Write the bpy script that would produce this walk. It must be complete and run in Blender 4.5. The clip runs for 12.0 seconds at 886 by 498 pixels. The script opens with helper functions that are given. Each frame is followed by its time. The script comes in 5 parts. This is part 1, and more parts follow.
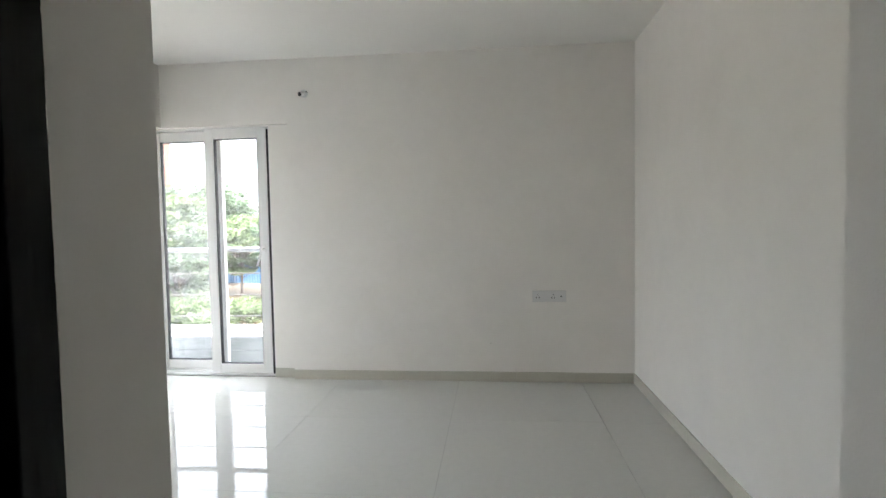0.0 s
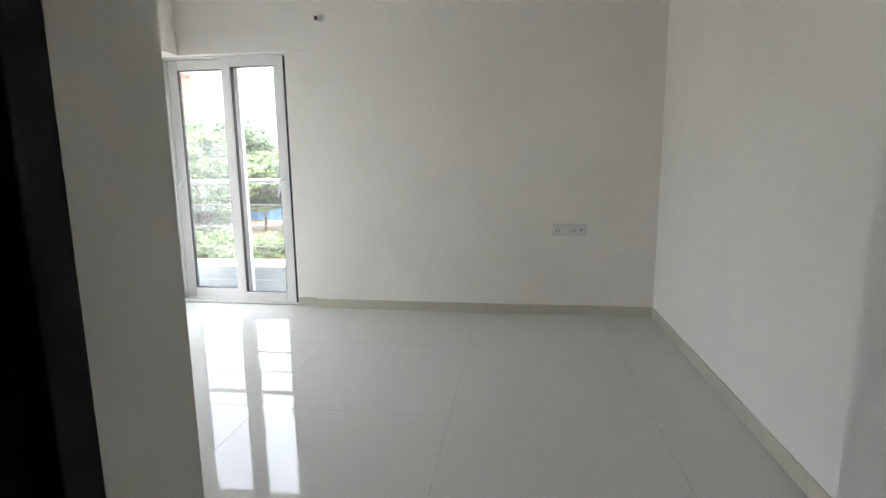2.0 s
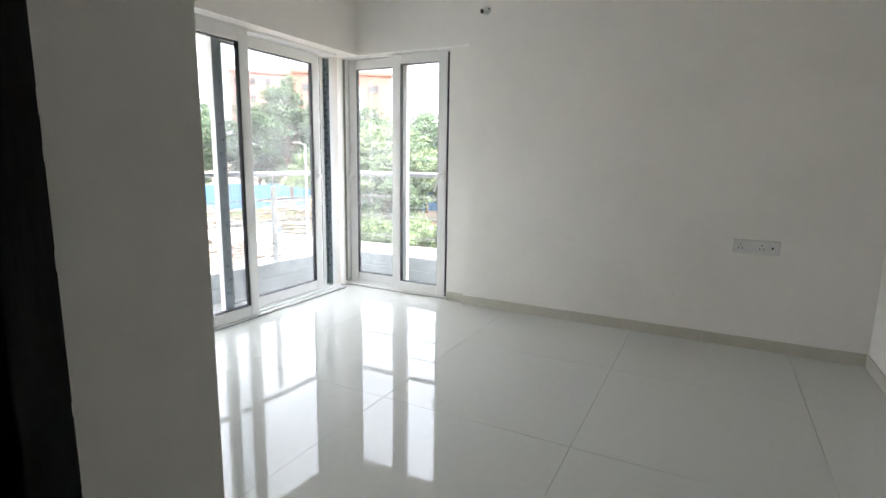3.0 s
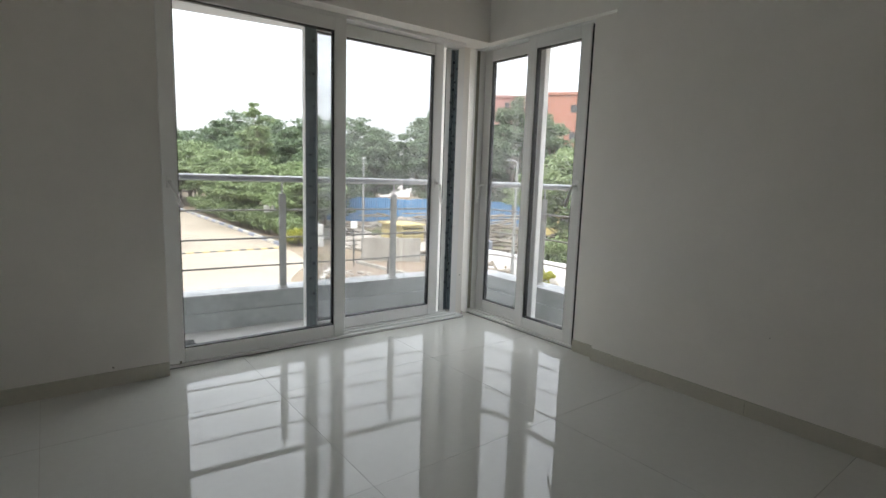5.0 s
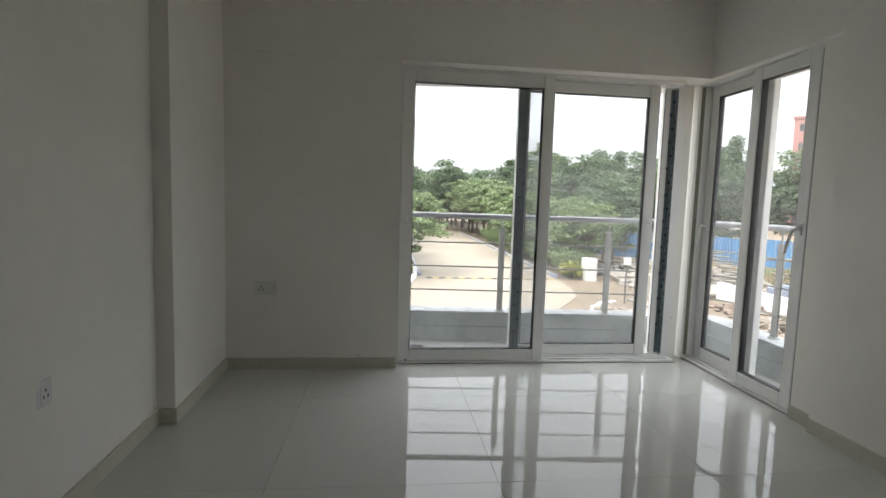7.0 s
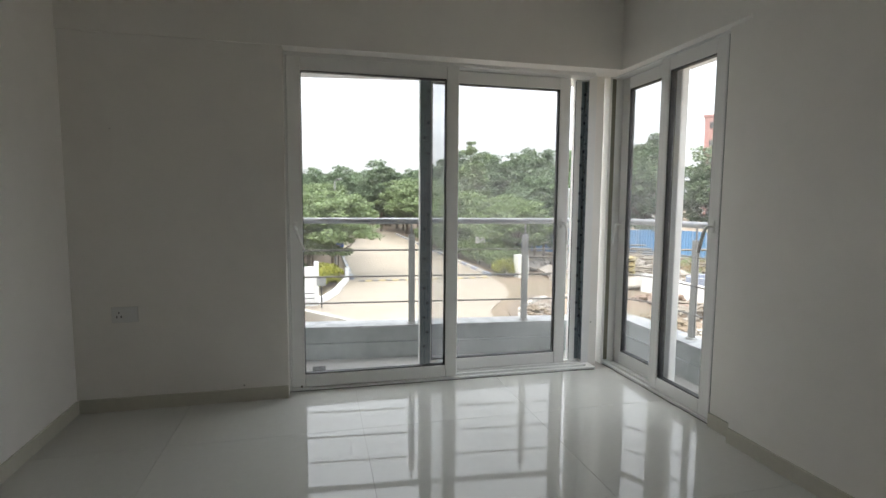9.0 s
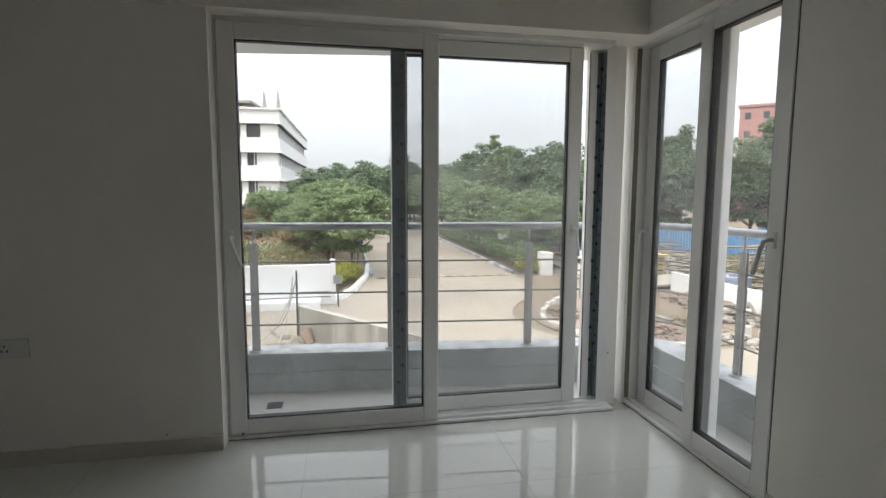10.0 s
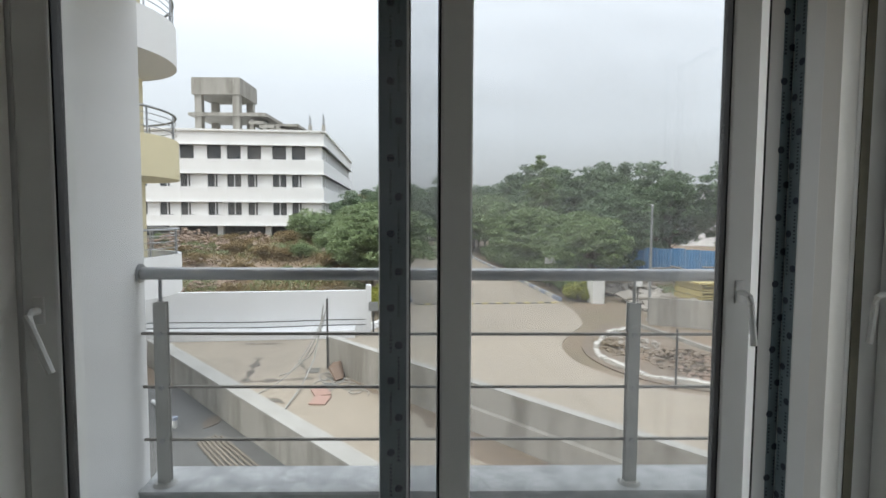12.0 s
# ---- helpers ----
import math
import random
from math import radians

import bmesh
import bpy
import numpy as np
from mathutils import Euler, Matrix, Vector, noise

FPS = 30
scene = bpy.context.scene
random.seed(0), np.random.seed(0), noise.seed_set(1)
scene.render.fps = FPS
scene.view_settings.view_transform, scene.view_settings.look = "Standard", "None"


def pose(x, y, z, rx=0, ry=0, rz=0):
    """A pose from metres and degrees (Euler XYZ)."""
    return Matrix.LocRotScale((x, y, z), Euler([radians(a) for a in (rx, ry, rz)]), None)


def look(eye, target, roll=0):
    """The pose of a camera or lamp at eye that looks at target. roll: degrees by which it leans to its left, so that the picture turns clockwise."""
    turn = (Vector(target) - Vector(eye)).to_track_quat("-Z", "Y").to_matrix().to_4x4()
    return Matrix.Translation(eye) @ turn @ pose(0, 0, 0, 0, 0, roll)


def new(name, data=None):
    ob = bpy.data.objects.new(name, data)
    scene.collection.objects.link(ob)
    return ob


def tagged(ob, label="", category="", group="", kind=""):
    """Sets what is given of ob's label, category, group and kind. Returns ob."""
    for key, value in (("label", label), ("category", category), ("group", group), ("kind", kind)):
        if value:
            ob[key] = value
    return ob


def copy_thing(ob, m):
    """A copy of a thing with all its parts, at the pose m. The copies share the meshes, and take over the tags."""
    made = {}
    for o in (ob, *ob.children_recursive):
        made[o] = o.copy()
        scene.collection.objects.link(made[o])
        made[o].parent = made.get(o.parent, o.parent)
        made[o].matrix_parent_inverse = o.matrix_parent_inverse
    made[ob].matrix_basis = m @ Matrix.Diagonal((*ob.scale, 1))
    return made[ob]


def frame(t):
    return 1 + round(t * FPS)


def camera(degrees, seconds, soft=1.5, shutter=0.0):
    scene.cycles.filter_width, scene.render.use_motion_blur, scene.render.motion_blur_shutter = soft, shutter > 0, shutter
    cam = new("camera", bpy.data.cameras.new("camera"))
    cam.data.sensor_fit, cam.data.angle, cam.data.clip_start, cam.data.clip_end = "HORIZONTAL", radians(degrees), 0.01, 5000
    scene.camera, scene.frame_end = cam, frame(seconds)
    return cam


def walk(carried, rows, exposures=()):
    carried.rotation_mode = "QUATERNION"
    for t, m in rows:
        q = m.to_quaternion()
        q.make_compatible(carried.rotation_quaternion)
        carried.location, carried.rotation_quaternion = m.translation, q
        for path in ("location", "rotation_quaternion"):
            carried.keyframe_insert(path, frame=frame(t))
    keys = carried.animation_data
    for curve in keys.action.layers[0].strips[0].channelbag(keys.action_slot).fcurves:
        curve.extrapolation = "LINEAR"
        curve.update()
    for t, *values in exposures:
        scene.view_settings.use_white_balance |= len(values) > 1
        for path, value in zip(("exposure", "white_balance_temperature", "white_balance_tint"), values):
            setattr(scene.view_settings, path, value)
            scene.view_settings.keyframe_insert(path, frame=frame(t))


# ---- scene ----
cam = camera(81.1, 12.0)
PATH = [
    (0, (0.057, 0.086, 1.281), (-0.139, 2.074, 1.186), -1.0),
    (0.5, (0.068, 0.064, 1.244), (-0.079, 2.05, 1.056), -1.2),
    (1, (0.075, 0.071, 1.205), (-0.053, 2.036, 0.853), -1.2),
    (1.5, (0.061, 0.084, 1.207), (-0.063, 2.038, 0.802), -1.1),
    (2, (0.072, 0.096, 1.224), (-0.206, 2.05, 0.897), -0.7),
    (2.5, (0.175, 0.183, 1.226), (-0.48, 2.047, 0.913), 0.3),
    (3, (0.217, 0.328, 1.23), (-0.693, 2.076, 0.889), 0.9),
    (3.2, (0.202, 0.413, 1.217), (-0.748, 2.137, 0.865), 1.0),
    (5, (0.315, 1.545, 1.145), (-1.256, 2.75, 0.861), 1.9),
    (5.5, (0.396, 1.771, 1.185), (-1.393, 2.598, 0.844), 2.4),
    (6, (0.703, 1.93, 1.167), (-1.228, 2.324, 0.823), 2.0),
    (6.5, (0.843, 1.933, 1.178), (-1.13, 2.167, 0.95), 1.8),
    (6.7, (0.868, 1.907, 1.191), (-1.11, 2.125, 0.991), 1.8),
    (8.3, (0.822, 2.131, 1.246), (-1.146, 2.441, 1.077), -0.2),
    (8.5, (0.768, 2.13, 1.252), (-1.189, 2.506, 1.075), 0.1),
    (9, (0.53, 2.221, 1.232), (-1.406, 2.687, 1.047), 0.4),
    (9.5, (0.218, 2.399, 1.26), (-1.717, 2.863, 1.062), 0.1),
    (10, (-0.104, 2.644, 1.274), (-2.059, 3.012, 1.068), 0.2),
    (10.5, (-0.45, 2.775, 1.259), (-2.418, 3.072, 1.065), 0.4),
    (11, (-0.812, 2.866, 1.281), (-2.796, 3.055, 1.121), 0.4),
    (11.5, (-1.142, 2.944, 1.316), (-3.135, 3.051, 1.182), 1.0),
    (12, (-1.513, 2.923, 1.291), (-3.499, 3.127, 1.168), 0.3),
]
EXPOSURES = [(0.0, 3.88, 6500, 10), (2.0, 3.86, 6500, 10), (3.2, 3.6, 6500, 9.5), (4.8, 2.28, 6750, 8), (6.7, 2.3, 6850, 8), (8.3, 2.45, 6850, 8), (10.0, 1.78, 6800, 7.5), (11.0, 1.48, 6700, 6.5), (12.0, 1.3, 6600, 5.5)]
walk(cam, [(t, look(eye, target, roll)) for t, eye, target, roll in PATH], EXPOSURES)

# ---- world and sun: bright haze, the sun high in the south-east behind the building ----
SUN_ELEVATION, SUN_AZIMUTH = 52.0, -50.0
world = bpy.data.worlds.new("sky")
scene.world = world
world.use_nodes = True
wn, wl = world.node_tree.nodes, world.node_tree.links
wn.clear()
sky = wn.new("ShaderNodeTexSky")
sky.sky_type, sky.sun_disc = "NISHITA", False
sky.sun_elevation, sky.sun_rotation = radians(SUN_ELEVATION), radians(90 - SUN_AZIMUTH)
sky.dust_density, sky.air_density, sky.ozone_density = 5.0, 1.3, 1.0
haze = wn.new("ShaderNodeMix")
haze.data_type = "RGBA"
haze.inputs[0].default_value = 0.85
# an overcast sky: four times as bright overhead as at the horizon
spot_, split, ramp_, grey = wn.new("ShaderNodeTexCoord"), wn.new("ShaderNodeSeparateXYZ"), wn.new("ShaderNodeMapRange"), wn.new("ShaderNodeVectorMath")
ramp_.inputs[1].default_value, ramp_.inputs[2].default_value, ramp_.inputs[3].default_value, ramp_.inputs[4].default_value = 0.0, 1.0, 1.0, 4.4
grey.operation = "SCALE"
grey.inputs[0].default_value = (3.0, 3.12, 3.42)
wl.new(spot_.outputs["Generated"], split.inputs[0])
wl.new(split.outputs["Z"], ramp_.inputs[0])
wl.new(ramp_.outputs[0], grey.inputs["Scale"])
wl.new(grey.outputs[0], haze.inputs[7])
wbg, wout = wn.new("ShaderNodeBackground"), wn.new("ShaderNodeOutputWorld")
wbg.inputs["Strength"].default_value = 0.1
wl.new(sky.outputs[0], haze.inputs[6])
wl.new(haze.outputs[2], wbg.inputs["Color"])
wl.new(wbg.outputs[0], wout.inputs[0])
sun = new("sun", bpy.data.lights.new("sun", "SUN"))
sun.data.energy, sun.data.angle, sun.data.color = 0.7, radians(14), (1.0, 0.95, 0.88)
_e, _a = radians(SUN_ELEVATION), radians(SUN_AZIMUTH)
sun.matrix_world = look((20 * math.cos(_e) * math.cos(_a), 20 * math.cos(_e) * math.sin(_a), 20 * math.sin(_e)), (0, 0, 0))


# ---- materials ----
def material(name, color, rough=0.5, metal=0.0, spot=0.0, spot_scale=3.0, grain=0.0, grain_scale=60.0, bump=0.0, bump_scale=80.0,
             spot_color=None, spec=0.5, rough_var=0.0, vary=0.0, stretch=(1, 1, 1)):
    """A surface of one base colour with large stains, fine grain, relief and a change from piece to piece."""
    m = bpy.data.materials.new(name)
    m.use_nodes = True
    n, l = m.node_tree.nodes, m.node_tree.links
    p = n["Principled BSDF"]
    p.inputs["Base Color"].default_value = (*color, 1)
    p.inputs["Roughness"].default_value = rough
    p.inputs["Metallic"].default_value = metal
    p.inputs["Specular IOR Level"].default_value = spec
    geo = n.new("ShaderNodeNewGeometry")
    mapping = n.new("ShaderNodeMapping")
    mapping.inputs["Scale"].default_value = stretch
    l.new(geo.outputs["Position"], mapping.inputs[0])
    last = None

    def mix(fac, a, b):
        k = n.new("ShaderNodeMix")
        k.data_type = "RGBA"
        l.new(fac, k.inputs[0])
        if a is None:
            k.inputs[6].default_value = (*color, 1)
        else:
            l.new(a, k.inputs[6])
        k.inputs[7].default_value = (*b, 1)
        return k.outputs[2]

    def noise_fac(scale, amount, low=0.42, high=0.7, detail=5.0):
        t = n.new("ShaderNodeTexNoise")
        t.inputs["Scale"].default_value, t.inputs["Detail"].default_value = scale, detail
        l.new(mapping.outputs[0], t.inputs["Vector"])
        r = n.new("ShaderNodeMapRange")
        r.inputs[1].default_value, r.inputs[2].default_value = low, high
        r.inputs[3].default_value, r.inputs[4].default_value = 0, amount
        l.new(t.outputs[0], r.inputs[0])
        return t, r.outputs[0]

    if spot:
        _, f = noise_fac(spot_scale, spot)
        last = mix(f, last, spot_color or tuple(c * 0.6 for c in color))
    if grain:
        _, f = noise_fac(grain_scale, grain, 0.35, 0.75)
        last = mix(f, last, tuple(c * 0.55 for c in color))
    if vary:
        info = n.new("ShaderNodeObjectInfo")
        r = n.new("ShaderNodeMapRange")
        r.inputs[3].default_value, r.inputs[4].default_value = 0, vary
        l.new(info.outputs["Random"], r.inputs[0])
        last = mix(r.outputs[0], last, tuple(c * 0.5 for c in color))
    if last is not None:
        l.new(last, p.inputs["Base Color"])
    if rough_var:
        _, f = noise_fac(6.0, rough_var, 0.3, 0.8)
        add = n.new("ShaderNodeMath")
        add.inputs[1].default_value = rough
        l.new(f, add.inputs[0])
        l.new(add.outputs[0], p.inputs["Roughness"])
    if bump:
        t, _ = noise_fac(bump_scale, 1.0)
        b = n.new("ShaderNodeBump")
        b.inputs["Strength"].default_value, b.inputs["Distance"].default_value = bump, 0.004
        l.new(t.outputs[0], b.inputs["Height"])
        l.new(b.outputs[0], p.inputs["Normal"])
    return m


def glass_material(name, veil, tint):
    """Window glass: clear, with a thin uneven film of site dust."""
    m = bpy.data.materials.new(name)
    m.use_nodes = True
    n, l = m.node_tree.nodes, m.node_tree.links
    n.clear()
    out, clear, gloss, dust = n.new("ShaderNodeOutputMaterial"), n.new("ShaderNodeBsdfTransparent"), n.new("ShaderNodeBsdfGlossy"), n.new("ShaderNodeBsdfDiffuse")
    clear.inputs[0].default_value = (tint, tint * 1.008, tint * 1.012, 1)
    gloss.inputs["Roughness"].default_value = 0.01
    dust.inputs[0].default_value = (0.7, 0.7, 0.68, 1)
    tr = n.new("ShaderNodeBsdfTranslucent")
    tr.inputs[0].default_value = (0.7, 0.71, 0.72, 1)
    both = n.new("ShaderNodeMixShader")
    l.new(dust.outputs[0], both.inputs[1])
    l.new(tr.outputs[0], both.inputs[2])
    both.inputs[0].default_value = 0.6
    geo, mp, t, r = n.new("ShaderNodeNewGeometry"), n.new("ShaderNodeMapping"), n.new("ShaderNodeTexNoise"), n.new("ShaderNodeMapRange")
    mp.inputs["Scale"].default_value = (1.0, 1.0, 5.0)
    t.inputs["Scale"].default_value, t.inputs["Detail"].default_value = 1.6, 6
    r.inputs[1].default_value, r.inputs[2].default_value, r.inputs[3].default_value, r.inputs[4].default_value = 0.3, 0.75, veil * 0.25, veil
    l.new(geo.outputs["Position"], mp.inputs[0])
    l.new(mp.outputs[0], t.inputs["Vector"])
    l.new(t.outputs[0], r.inputs[0])
    film, fres, top = n.new("ShaderNodeMixShader"), n.new("ShaderNodeMath"), n.new("ShaderNodeMixShader")
    facing, power = n.new("ShaderNodeLayerWeight"), n.new("ShaderNodeMath")
    power.operation, power.inputs[1].default_value = "POWER", 5.0
    fres.operation, fres.inputs[1].default_value, fres.inputs[2].default_value = "MULTIPLY_ADD", 0.9, 0.035
    facing.inputs[0].default_value = 0.5
    l.new(facing.outputs["Facing"], power.inputs[0])
    l.new(power.outputs[0], fres.inputs[0])
    l.new(r.outputs[0], film.inputs[0])
    l.new(clear.outputs[0], film.inputs[1])
    l.new(both.outputs[0], film.inputs[2])
    l.new(fres.outputs[0], top.inputs[0])
    l.new(film.outputs[0], top.inputs[1])
    l.new(gloss.outputs[0], top.inputs[2])
    l.new(top.outputs[0], out.inputs[0])
    return m


M_WALL = material("wall_paint", (0.90, 0.875, 0.825), 0.5, spot=0.10, spot_scale=1.6, bump=0.12, bump_scale=180, grain=0.05, grain_scale=9)
M_CEIL = material("ceiling_paint", (0.88, 0.87, 0.83), 0.7, spot=0.08, spot_scale=1.2, bump=0.1, bump_scale=160)
M_TILE = material("vitrified_tile", (0.60, 0.60, 0.555), 0.01, spec=0.4, spot=0.10, spot_scale=2.5, spot_color=(0.62, 0.62, 0.555), vary=0.04, grain=0.06, grain_scale=25)
M_GROUT = material("grout", (0.42, 0.40, 0.36), 0.9, grain=0.3)
M_SKIRT = material("skirting_tile", (0.62, 0.60, 0.51), 0.22, spot=0.12, spot_scale=4, vary=0.1, grain=0.1, grain_scale=40)
M_PVC = material("white_upvc", (0.86, 0.86, 0.84), 0.28, spot=0.10, spot_scale=5, spot_color=(0.62, 0.60, 0.55), rough_var=0.1)
M_FILM = material("blue_grey_film", (0.19, 0.24, 0.26), 0.4, spot=0.3, spot_scale=14, bump=0.3, bump_scale=40)
M_INK = material("film_print", (0.03, 0.04, 0.06), 0.5)
M_POST = material("dusty_post_steel", (0.44, 0.44, 0.42), 0.5, metal=0.35, spot=0.5, spot_scale=9, spot_color=(0.33, 0.32, 0.30))
M_WETMARK = material("dark_wet_mark", (0.13, 0.11, 0.09), 0.8, spot=0.6, spot_scale=3, spot_color=(0.22, 0.19, 0.155))
M_RAIL = material("tarnished_steel", (0.20, 0.185, 0.165), 0.45, metal=0.6, spot=0.6, spot_scale=22, spot_color=(0.30, 0.28, 0.25))
M_GASKET_GAP = material("black_rubber_and_gap_shade", (0.012, 0.012, 0.013), 0.6)
M_GLASS = glass_material("dusty_glass", 0.06, 0.90)
M_GLASS_B = glass_material("streaky_glass", 0.15, 0.84)
M_STEEL = material("dusty_steel", (0.31, 0.32, 0.335), 0.3, metal=0.75, spot=0.6, spot_scale=14, spot_color=(0.5, 0.49, 0.47), rough_var=0.2)
M_PLASTIC = material("white_plastic", (0.74, 0.74, 0.72), 0.3)
M_RIM_SHADOW = material("plate_rim_shadow", (0.68, 0.67, 0.63), 0.6)
M_DARK = material("dark_slot", (0.02, 0.02, 0.02), 0.6)
M_BLACKWOOD = material("black_painted_wood", (0.004, 0.004, 0.005), 0.7, spec=0.15, grain=0.4, grain_scale=30, bump=0.2, stretch=(1, 1, 0.1))
M_FRAMEWOOD = material("charcoal_door_frame", (0.009, 0.011, 0.013), 0.6, spec=0.2, grain=0.4, grain_scale=40, bump=0.3, stretch=(1, 1, 0.1))
M_BALCONY = material("balcony_cement_paint", (0.43, 0.455, 0.45), 0.8, spot=0.8, spot_scale=2.2, spot_color=(0.22, 0.235, 0.225), grain=0.45, grain_scale=22, bump=0.5, bump_scale=30)
M_BALFLOOR = material("balcony_floor", (0.42, 0.41, 0.39), 0.6, spot=0.5, spot_scale=3, spot_color=(0.33, 0.32, 0.30), grain=0.25, grain_scale=30, bump=0.3)
M_EXTWHITE = material("exterior_white", (0.82, 0.82, 0.815), 0.75, spot=0.18, spot_scale=0.9, spot_color=(0.58, 0.57, 0.54), grain=0.1, bump=0.3)
M_EXTCREAM = material("exterior_cream", (0.72, 0.64, 0.42), 0.75, spot=0.15, spot_scale=0.9, grain=0.1)
M_CONCRETE = material("raw_concrete", (0.36, 0.345, 0.31), 0.9, stretch=(1, 1, 0.14), spot=0.95, spot_scale=1.9, spot_color=(0.17, 0.155, 0.13), grain=0.3, grain_scale=8, bump=0.6, bump_scale=20)
M_BAMBOO = material("weathered_bamboo", (0.27, 0.235, 0.19), 0.85, vary=0.35, grain=0.3, grain_scale=12)
M_WALLTOP = material("pale_coping", (0.39, 0.38, 0.35), 0.9, spot=0.4, spot_scale=1.2, grain=0.2, grain_scale=9)
M_ROAD = material("concrete_road", (0.36, 0.31, 0.245), 0.9, spot=0.55, spot_scale=0.22, spot_color=(0.26, 0.22, 0.17), grain=0.3, grain_scale=3.0, bump=0.4, bump_scale=14)
M_DARKCONC = material("dark_grey_concrete", (0.13, 0.13, 0.125), 0.75, spot=0.6, spot_scale=0.8, grain=0.3, grain_scale=8, bump=0.5)
M_MUD = material("dark_wet_mud", (0.21, 0.16, 0.115), 0.7, spot=0.6, spot_scale=0.9, grain=0.4, grain_scale=6)
M_SOIL = material("dry_soil", (0.24, 0.18, 0.13), 0.95, spot=0.7, spot_scale=0.25, spot_color=(0.14, 0.13, 0.07), grain=0.4, grain_scale=3, bump=0.8, bump_scale=6)
M_GRIME_SHADE = material("olive_grime_and_shade", (0.20, 0.19, 0.14), 0.7, spot=0.5, spot_scale=20)
M_KERB = material("worn_white_kerb", (0.62, 0.60, 0.55), 0.9, spot=0.5, spot_scale=3, spot_color=(0.40, 0.36, 0.30), vary=0.25, grain=0.3, grain_scale=12)
M_COPE = material("worn_parapet_top", (0.54, 0.55, 0.55), 0.85, spot=0.85, spot_scale=11, spot_color=(0.27, 0.28, 0.29), grain=0.6, grain_scale=45, bump=0.6, bump_scale=40)
M_RUBBLE = material("pale_rubble", (0.38, 0.345, 0.30), 0.9, vary=0.5, grain=0.3, grain_scale=12)
M_BRICK = material("broken_brick", (0.27, 0.195, 0.15), 0.9, vary=0.4, grain=0.3, grain_scale=12)
M_BLUE = material("blue_sheet", (0.10, 0.25, 0.46), 0.45, spot=0.3, spot_scale=0.7, spot_color=(0.10, 0.26, 0.50), grain=0.15, grain_scale=10)
M_BARK = material("bark", (0.14, 0.105, 0.075), 0.95, grain=0.5, grain_scale=14)
M_ORANGE = material("orange_render", (0.32, 0.15, 0.11), 0.8, spot=0.2, spot_scale=0.08, grain=0.1, grain_scale=1)
M_PINK = material("faded_red_render", (0.40, 0.22, 0.20), 0.8, spot=0.25, spot_scale=0.1, grain=0.1, grain_scale=1)
M_GREYPANEL = material("blue_grey_panel", (0.23, 0.26, 0.33), 0.5)
M_DARKGLASS_SHADE = material("dark_window_and_shade", (0.05, 0.055, 0.06), 0.25, spot=0.5, spot_scale=0.5, spot_color=(0.16, 0.15, 0.14))
M_YELLOW = material("yellow_paint", (0.50, 0.41, 0.17), 0.6, spot=0.4, spot_scale=2)
M_POLE = material("galvanised_pole", (0.30, 0.31, 0.31), 0.5, metal=0.5, spot=0.3)
M_IRON = material("painted_iron", (0.05, 0.05, 0.05), 0.6)
M_SIGN = material("blue_sign", (0.03, 0.12, 0.45), 0.4)
M_WOOD = material("weathered_plank", (0.25, 0.215, 0.17), 0.9, vary=0.4, grain=0.4, grain_scale=14)
M_TERRA = material("terracotta_tile", (0.42, 0.27, 0.22), 0.85, vary=0.3, grain=0.2)


def leaf_material(name, color, other):
    m = bpy.data.materials.new(name)
    m.use_nodes = True
    n, l = m.node_tree.nodes, m.node_tree.links
    p = n["Principled BSDF"]
    geo = n.new("ShaderNodeNewGeometry")
    k = n.new("ShaderNodeMix")
    k.data_type = "RGBA"
    k.inputs[6].default_value, k.inputs[7].default_value = (*color, 1), (*other, 1)
    l.new(geo.outputs["Random Per Island"], k.inputs[0])
    l.new(k.outputs[2], p.inputs["Base Color"])
    p.inputs["Roughness"].default_value = 0.6
    p.inputs["Specular IOR Level"].default_value = 0.25
    tr = n.new("ShaderNodeBsdfTranslucent")
    l.new(k.outputs[2], tr.inputs[0])
    mx = n.new("ShaderNodeMixShader")
    mx.inputs[0].default_value = 0.25
    l.new(p.outputs[0], mx.inputs[1])
    l.new(tr.outputs[0], mx.inputs[2])
    l.new(mx.outputs[0], n["Material Output"].inputs[0])
    return m


M_LEAF_DARK = leaf_material("dark_leaves", (0.10, 0.145, 0.085), (0.17, 0.235, 0.13))
M_LEAF_LIGHT = leaf_material("light_leaves", (0.155, 0.21, 0.10), (0.26, 0.335, 0.165))
M_LEAF_DRY = leaf_material("dry_leaves", (0.20, 0.15, 0.08), (0.30, 0.22, 0.11))
M_LEAF_YELLOW = leaf_material("yellow_green_leaves", (0.22, 0.26, 0.05), (0.42, 0.40, 0.08))


# ---- building helpers ----
def box(x0, x1, y0, y1, z0, z1, bm=None, bevel=0.0):
    """A box, added to bm, with its edges cut if asked."""
    made = bmesh.new()
    vs = [made.verts.new((x, y, z)) for z in (z0, z1) for y in (y0, y1) for x in (x0, x1)]
    for f in ((0, 2, 3, 1), (4, 5, 7, 6), (0, 1, 5, 4), (2, 6, 7, 3), (0, 4, 6, 2), (1, 3, 7, 5)):
        made.faces.new([vs[i] for i in f])
    if bevel:
        bmesh.ops.bevel(made, geom=made.edges[:], offset=bevel, segments=2, affect="EDGES", profile=0.5)
    return join(bm, made)


def join(bm, extra):
    if bm is None:
        return extra
    temp = bpy.data.meshes.new("temp")
    extra.to_mesh(temp)
    extra.free()
    bm.from_mesh(temp)
    bpy.data.meshes.remove(temp)
    return bm


